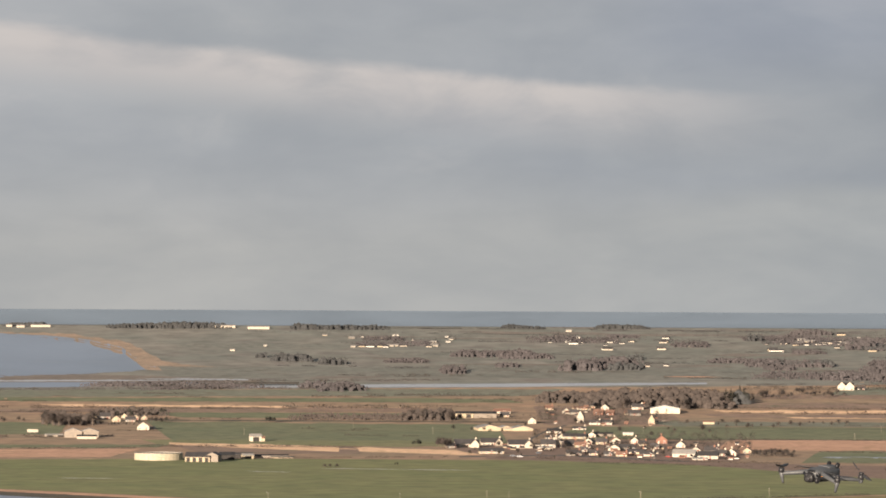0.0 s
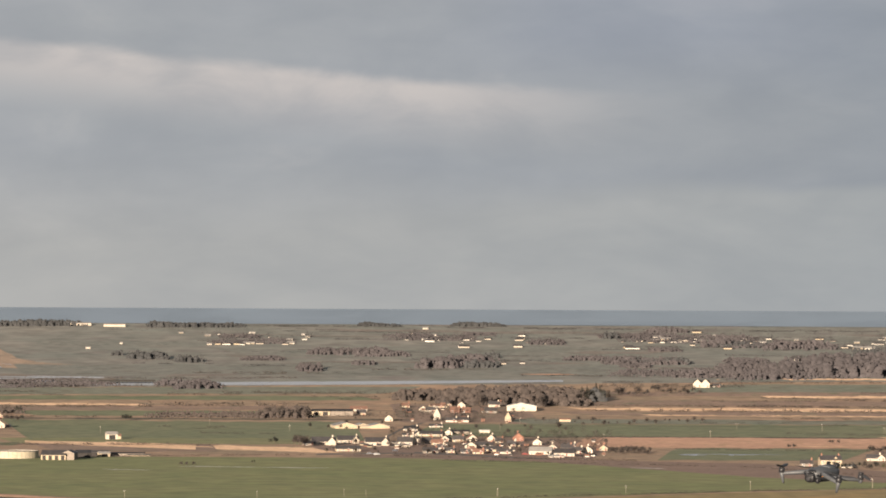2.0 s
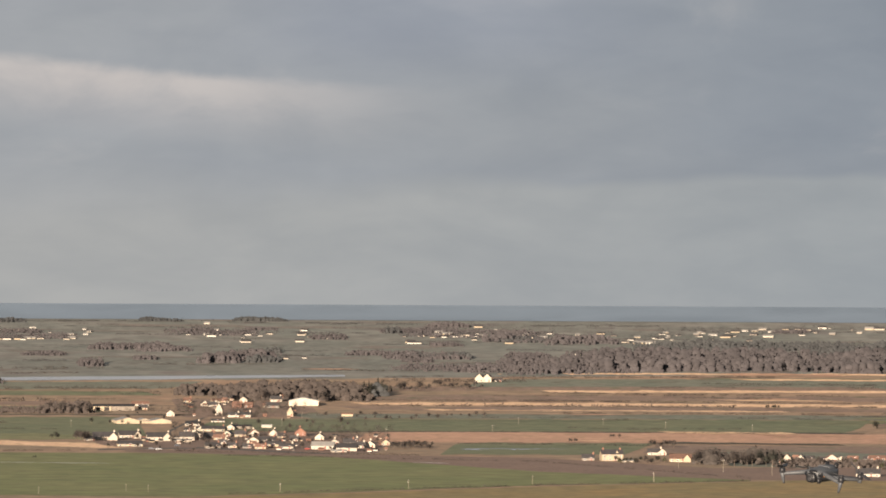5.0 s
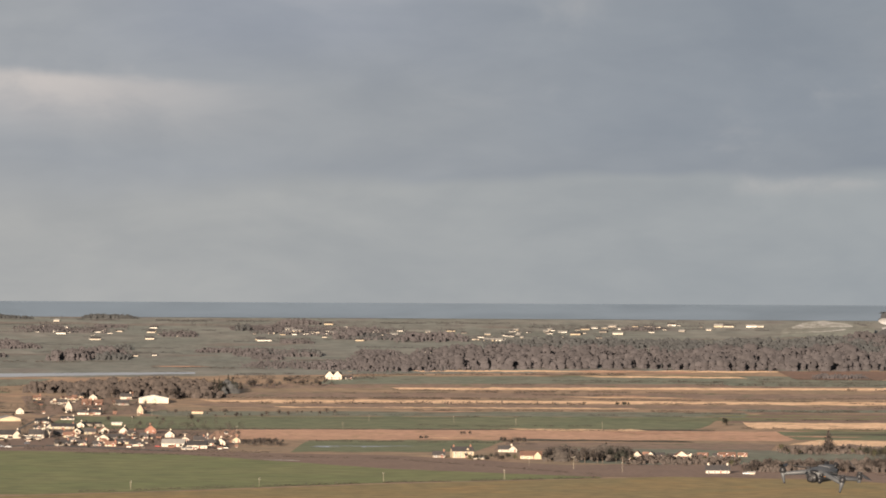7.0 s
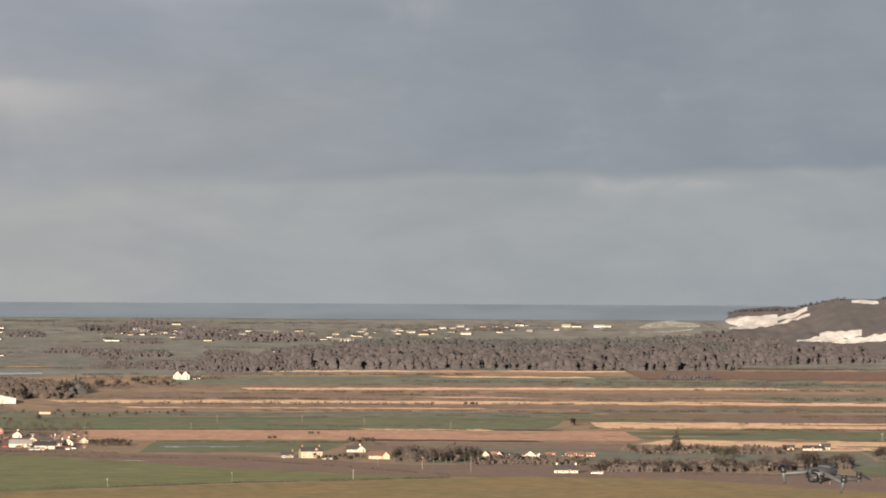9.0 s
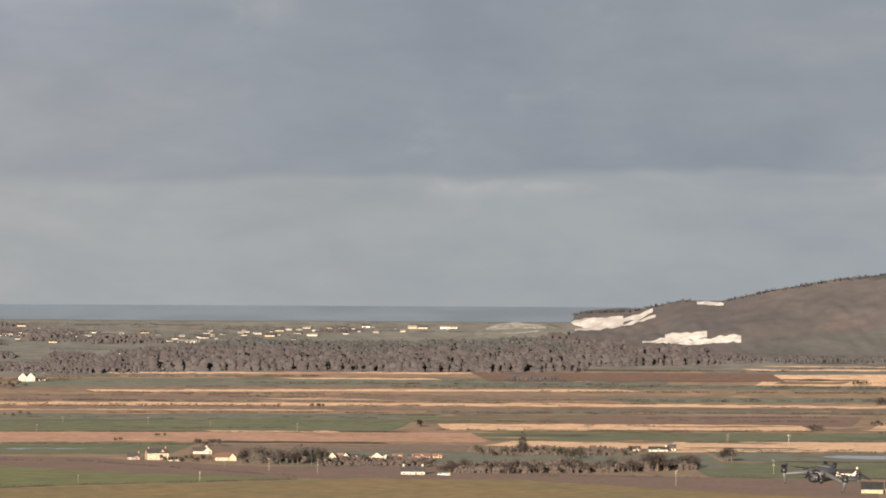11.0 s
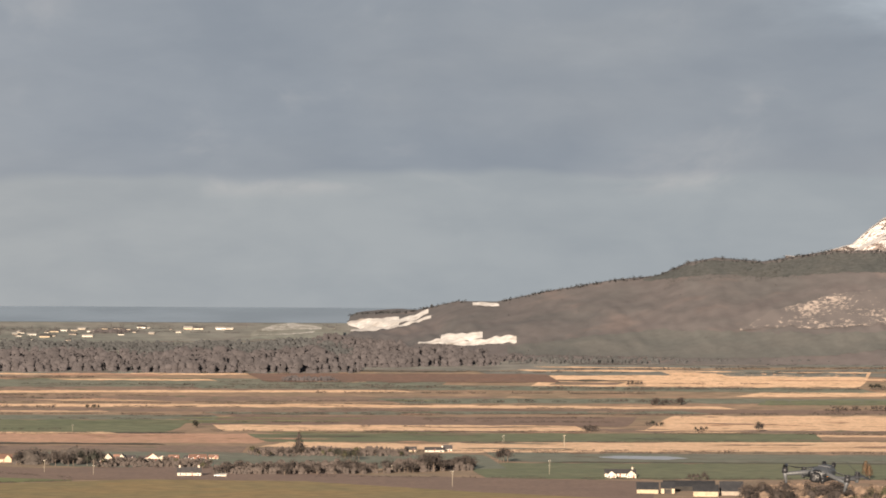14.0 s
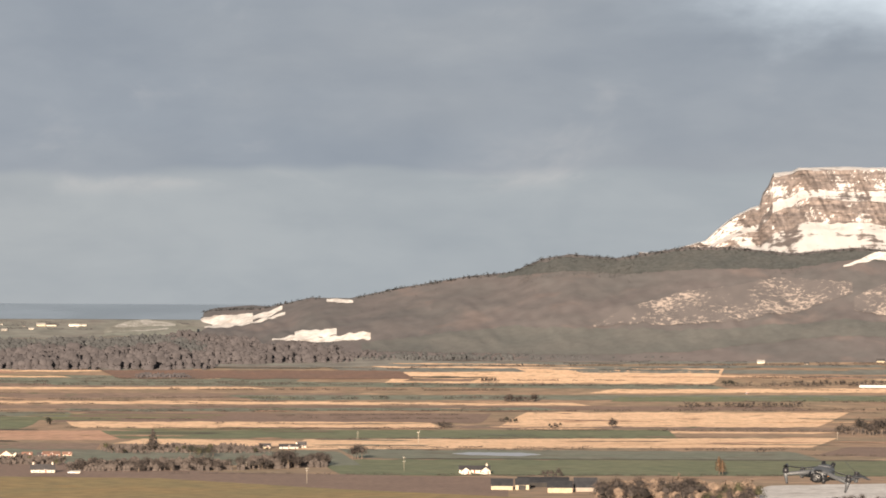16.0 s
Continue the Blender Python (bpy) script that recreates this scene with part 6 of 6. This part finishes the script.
def rod(a, b, ra, rb, n=12, flat=1.0, bulge=1.0):
    """A tapering, rounded bar from a to b; flat squeezes its height."""
    a, b = Vector(a), Vector(b)
    way = (b - a).normalized()
    side = way.cross(Vector((0, 0, 1)) if abs(way.z) < 0.9 else Vector((0, 1, 0))).normalized()
    up = side.cross(way)
    rings = []
    for k, share in ((0, 0.75), (0.04, 1), (0.5, bulge), (0.96, 1), (1, 0.75)):
        r = (ra + (rb - ra) * k) * share
        rings.append([tuple(a.lerp(b, k) + side * r * math.cos(t) + up * r * flat * math.sin(t)) for t in (2 * math.pi * i / n for i in range(n))])
    return loft(rings)


def blade(length, pitch):
    """One propeller blade along x: narrow at its root, broad past it, with a twist."""
    rings = []
    for k in range(9):
        u = k / 8
        chord = length * (0.05 + 0.16 * math.sin(math.pi * min(1, 0.12 + 0.80 * u)) ** 1.3) * (1 if u < 0.95 else 0.45)
        twist = radians(pitch * (1.3 - 0.8 * u))
        ring = []
        for dy, dz in ((-0.5, 0), (-0.2, 0.07), (0.2, 0.06), (0.5, 0), (0.2, -0.03), (-0.2, -0.03)):
            y, z = dy * chord, dz * chord
            ring.append((0.012 + (length - 0.012) * u, y * math.cos(twist) - z * math.sin(twist), y * math.sin(twist) + z * math.cos(twist) + 0.010 * u * u))
        rings.append(ring)
    return loft(rings)


def moved(piece, m):
    verts, faces = piece
    return [tuple(m @ Vector(v)) for v in verts], faces


drone = new("drone")
drone.matrix_world = Matrix.Translation(DRONE) @ pose(0, 0, 0, 0, 0, MID * PAN) @ pose(0, 0, 0, 0, 4.6, 0) @ pose(0, 0, 0, 5.0, 0, 0) @ pose(0, 0, 0, 0, 0, -26)
shell_part = smooth_part("body", *hull([(-0.116, 0.020, -0.002, 0.017), (-0.112, 0.034, -0.010, 0.024), (-0.092, 0.041, -0.014, 0.029), (-0.040, 0.043, -0.026, 0.034), (0.020, 0.042, -0.029, 0.035), (0.070, 0.039, -0.028, 0.032),
                                   (0.098, 0.034, -0.022, 0.027), (0.106, 0.022, -0.014, 0.020)]), "drone_grey", drone)
smooth_part("battery", *hull([(0.000, 0.028, 0.024, 0.0375), (0.006, 0.031, 0.022, 0.0395), (0.090, 0.030, 0.018, 0.037), (0.100, 0.026, 0.016, 0.031)]), "drone_grey", drone)
smooth_part("vent", *hull([(-0.1170, 0.018, 0.0140, 0.0190), (-0.1125, 0.021, 0.0130, 0.0262), (-0.1060, 0.019, 0.0150, 0.0285)]), "drone_black", shell_part, "dark cooling slot in the nose")
for x in (-0.030, 0.030):
    eye = smooth_part("sensor", *rod((x, -0.098, 0.008), (x * 1.16, -0.114, 0.007), 0.0105, 0.0095, 16), "drone_black", drone, "round black obstacle sensor")
    smooth_part("lens", *rod((x * 1.16, -0.113, 0.007), (x * 1.17, -0.116, 0.007), 0.006, 0.005, 14), "drone_lens", eye)
for x in (-0.018, 0.020):
    smooth_part("rear_sensor", *rod((x, 0.082, 0.024), (x * 1.3, 0.094, 0.047), 0.0115, 0.0095, 14), "drone_black", drone, "black upward sensor")
smooth_part("belly", *hull([(-0.085, 0.018, -0.026, -0.012), (-0.070, 0.027, -0.032, -0.012), (0.050, 0.027, -0.035, -0.014), (0.075, 0.020, -0.031, -0.014)]), "drone_dark", drone, "dark underside of the drone")
gimbal = smooth_part("camera_gimbal", *moved(hull([(-0.030, 0.018, -0.017, 0.017), (-0.026, 0.024, -0.022, 0.022), (0.020, 0.025, -0.023, 0.023), (0.028, 0.018, -0.016, 0.016)]), pose(-0.002, -0.104, -0.008)), "drone_black", drone, "black three-lens camera on a gimbal")
smooth_part("gimbal_arm", *rod((-0.029, -0.094, -0.026), (-0.024, -0.080, 0.000), 0.010, 0.009), "drone_dark", gimbal)
smooth_part("gimbal_arm", *rod((0.028, -0.094, -0.024), (0.024, -0.078, 0.000), 0.011, 0.009), "drone_dark", gimbal)
smooth_part("gimbal_motor", *rod((0.022, -0.100, -0.020), (0.034, -0.100, -0.020), 0.014, 0.013, 16), "drone_dark", gimbal)
for x, z, r in ((-0.006, -0.014, 0.011), (-0.012, 0.004, 0.007), (0.010, 0.003, 0.006)):
    ring = smooth_part("lens_ring", *rod((x, -0.130, z), (x, -0.1375, z), r, r * 0.95, 18), "drone_dark", gimbal)
# motors: (x, y, z of the motor's foot, propeller's heading, its tilt)
for x, y, z, heading, tilt in ((-0.148, -0.128, -0.004, 100, 4), (0.148, -0.128, -0.010, 178, -3), (-0.125, 0.128, -0.028, 200, 3), (0.130, 0.128, -0.018, -25, 23)):
    front = y < 0
    s = 1 if x > 0 else -1
    if front:
        arm = smooth_part("arm", *rod((s * 0.032, -0.074, 0.012), (x, y, z - 0.004), 0.0145, 0.0090, 12, 0.85), "drone_grey", drone)
        leg = smooth_part("landing_leg", *rod((x, y, z + 0.004), (x - s * 0.010, y + 0.006, z - 0.046), 0.0115, 0.0050, 10), "drone_grey", drone)
        smooth_part("foot", *rod((x - s * 0.0095, y + 0.006, z - 0.042), (x - s * 0.0105, y + 0.006, z - 0.049), 0.0058, 0.0050, 10), "drone_dark", leg, "dark rubber foot")
    else:
        arm = smooth_part("arm", *rod((s * 0.034, 0.010, -0.014), (x, y, z - 0.002), 0.0150, 0.0095, 12, 0.8), "drone_grey", drone)
        smooth_part("hub_cap", *rod((x, y, z + 0.002), (x, y, z - 0.016), 0.0115, 0.0090), "drone_grey", drone)
    if front and x > 0:
        smooth_part("marking", *moved(hull([(-0.002, 0.0018, -0.0012, 0.0012), (0.002, 0.0018, -0.0012, 0.0012)], 10), pose(0.046, -0.0935, 0.001)), "drone_orange", arm, "small orange marking")
    motor = smooth_part("motor", *rod((x, y, z + 0.000), (x, y, z + 0.024), 0.0145, 0.0135, 18), "drone_dark", drone, "dark metal motor")
    smooth_part("motor_cap", *rod((x, y, z + 0.023), (x, y, z + 0.029), 0.008, 0.006, 14), "drone_black", motor)
    prop = smooth_part("propeller", *moved(rod((0, 0, -0.003), (0, 0, 0.004), 0.0135, 0.012, 14), pose(x, y, z + 0.030)), "drone_dark", drone)
    for half in (0, 180):
        smooth_part("blade", *moved(blade(0.085, 30), pose(x, y, z + 0.031) @ pose(0, 0, 0, 0, tilt, heading) @ pose(0, 0, 0, 0, 0, half)), "drone_prop", prop)
tagged(drone, "grey folding camera drone hovering with still propellers", "drone")
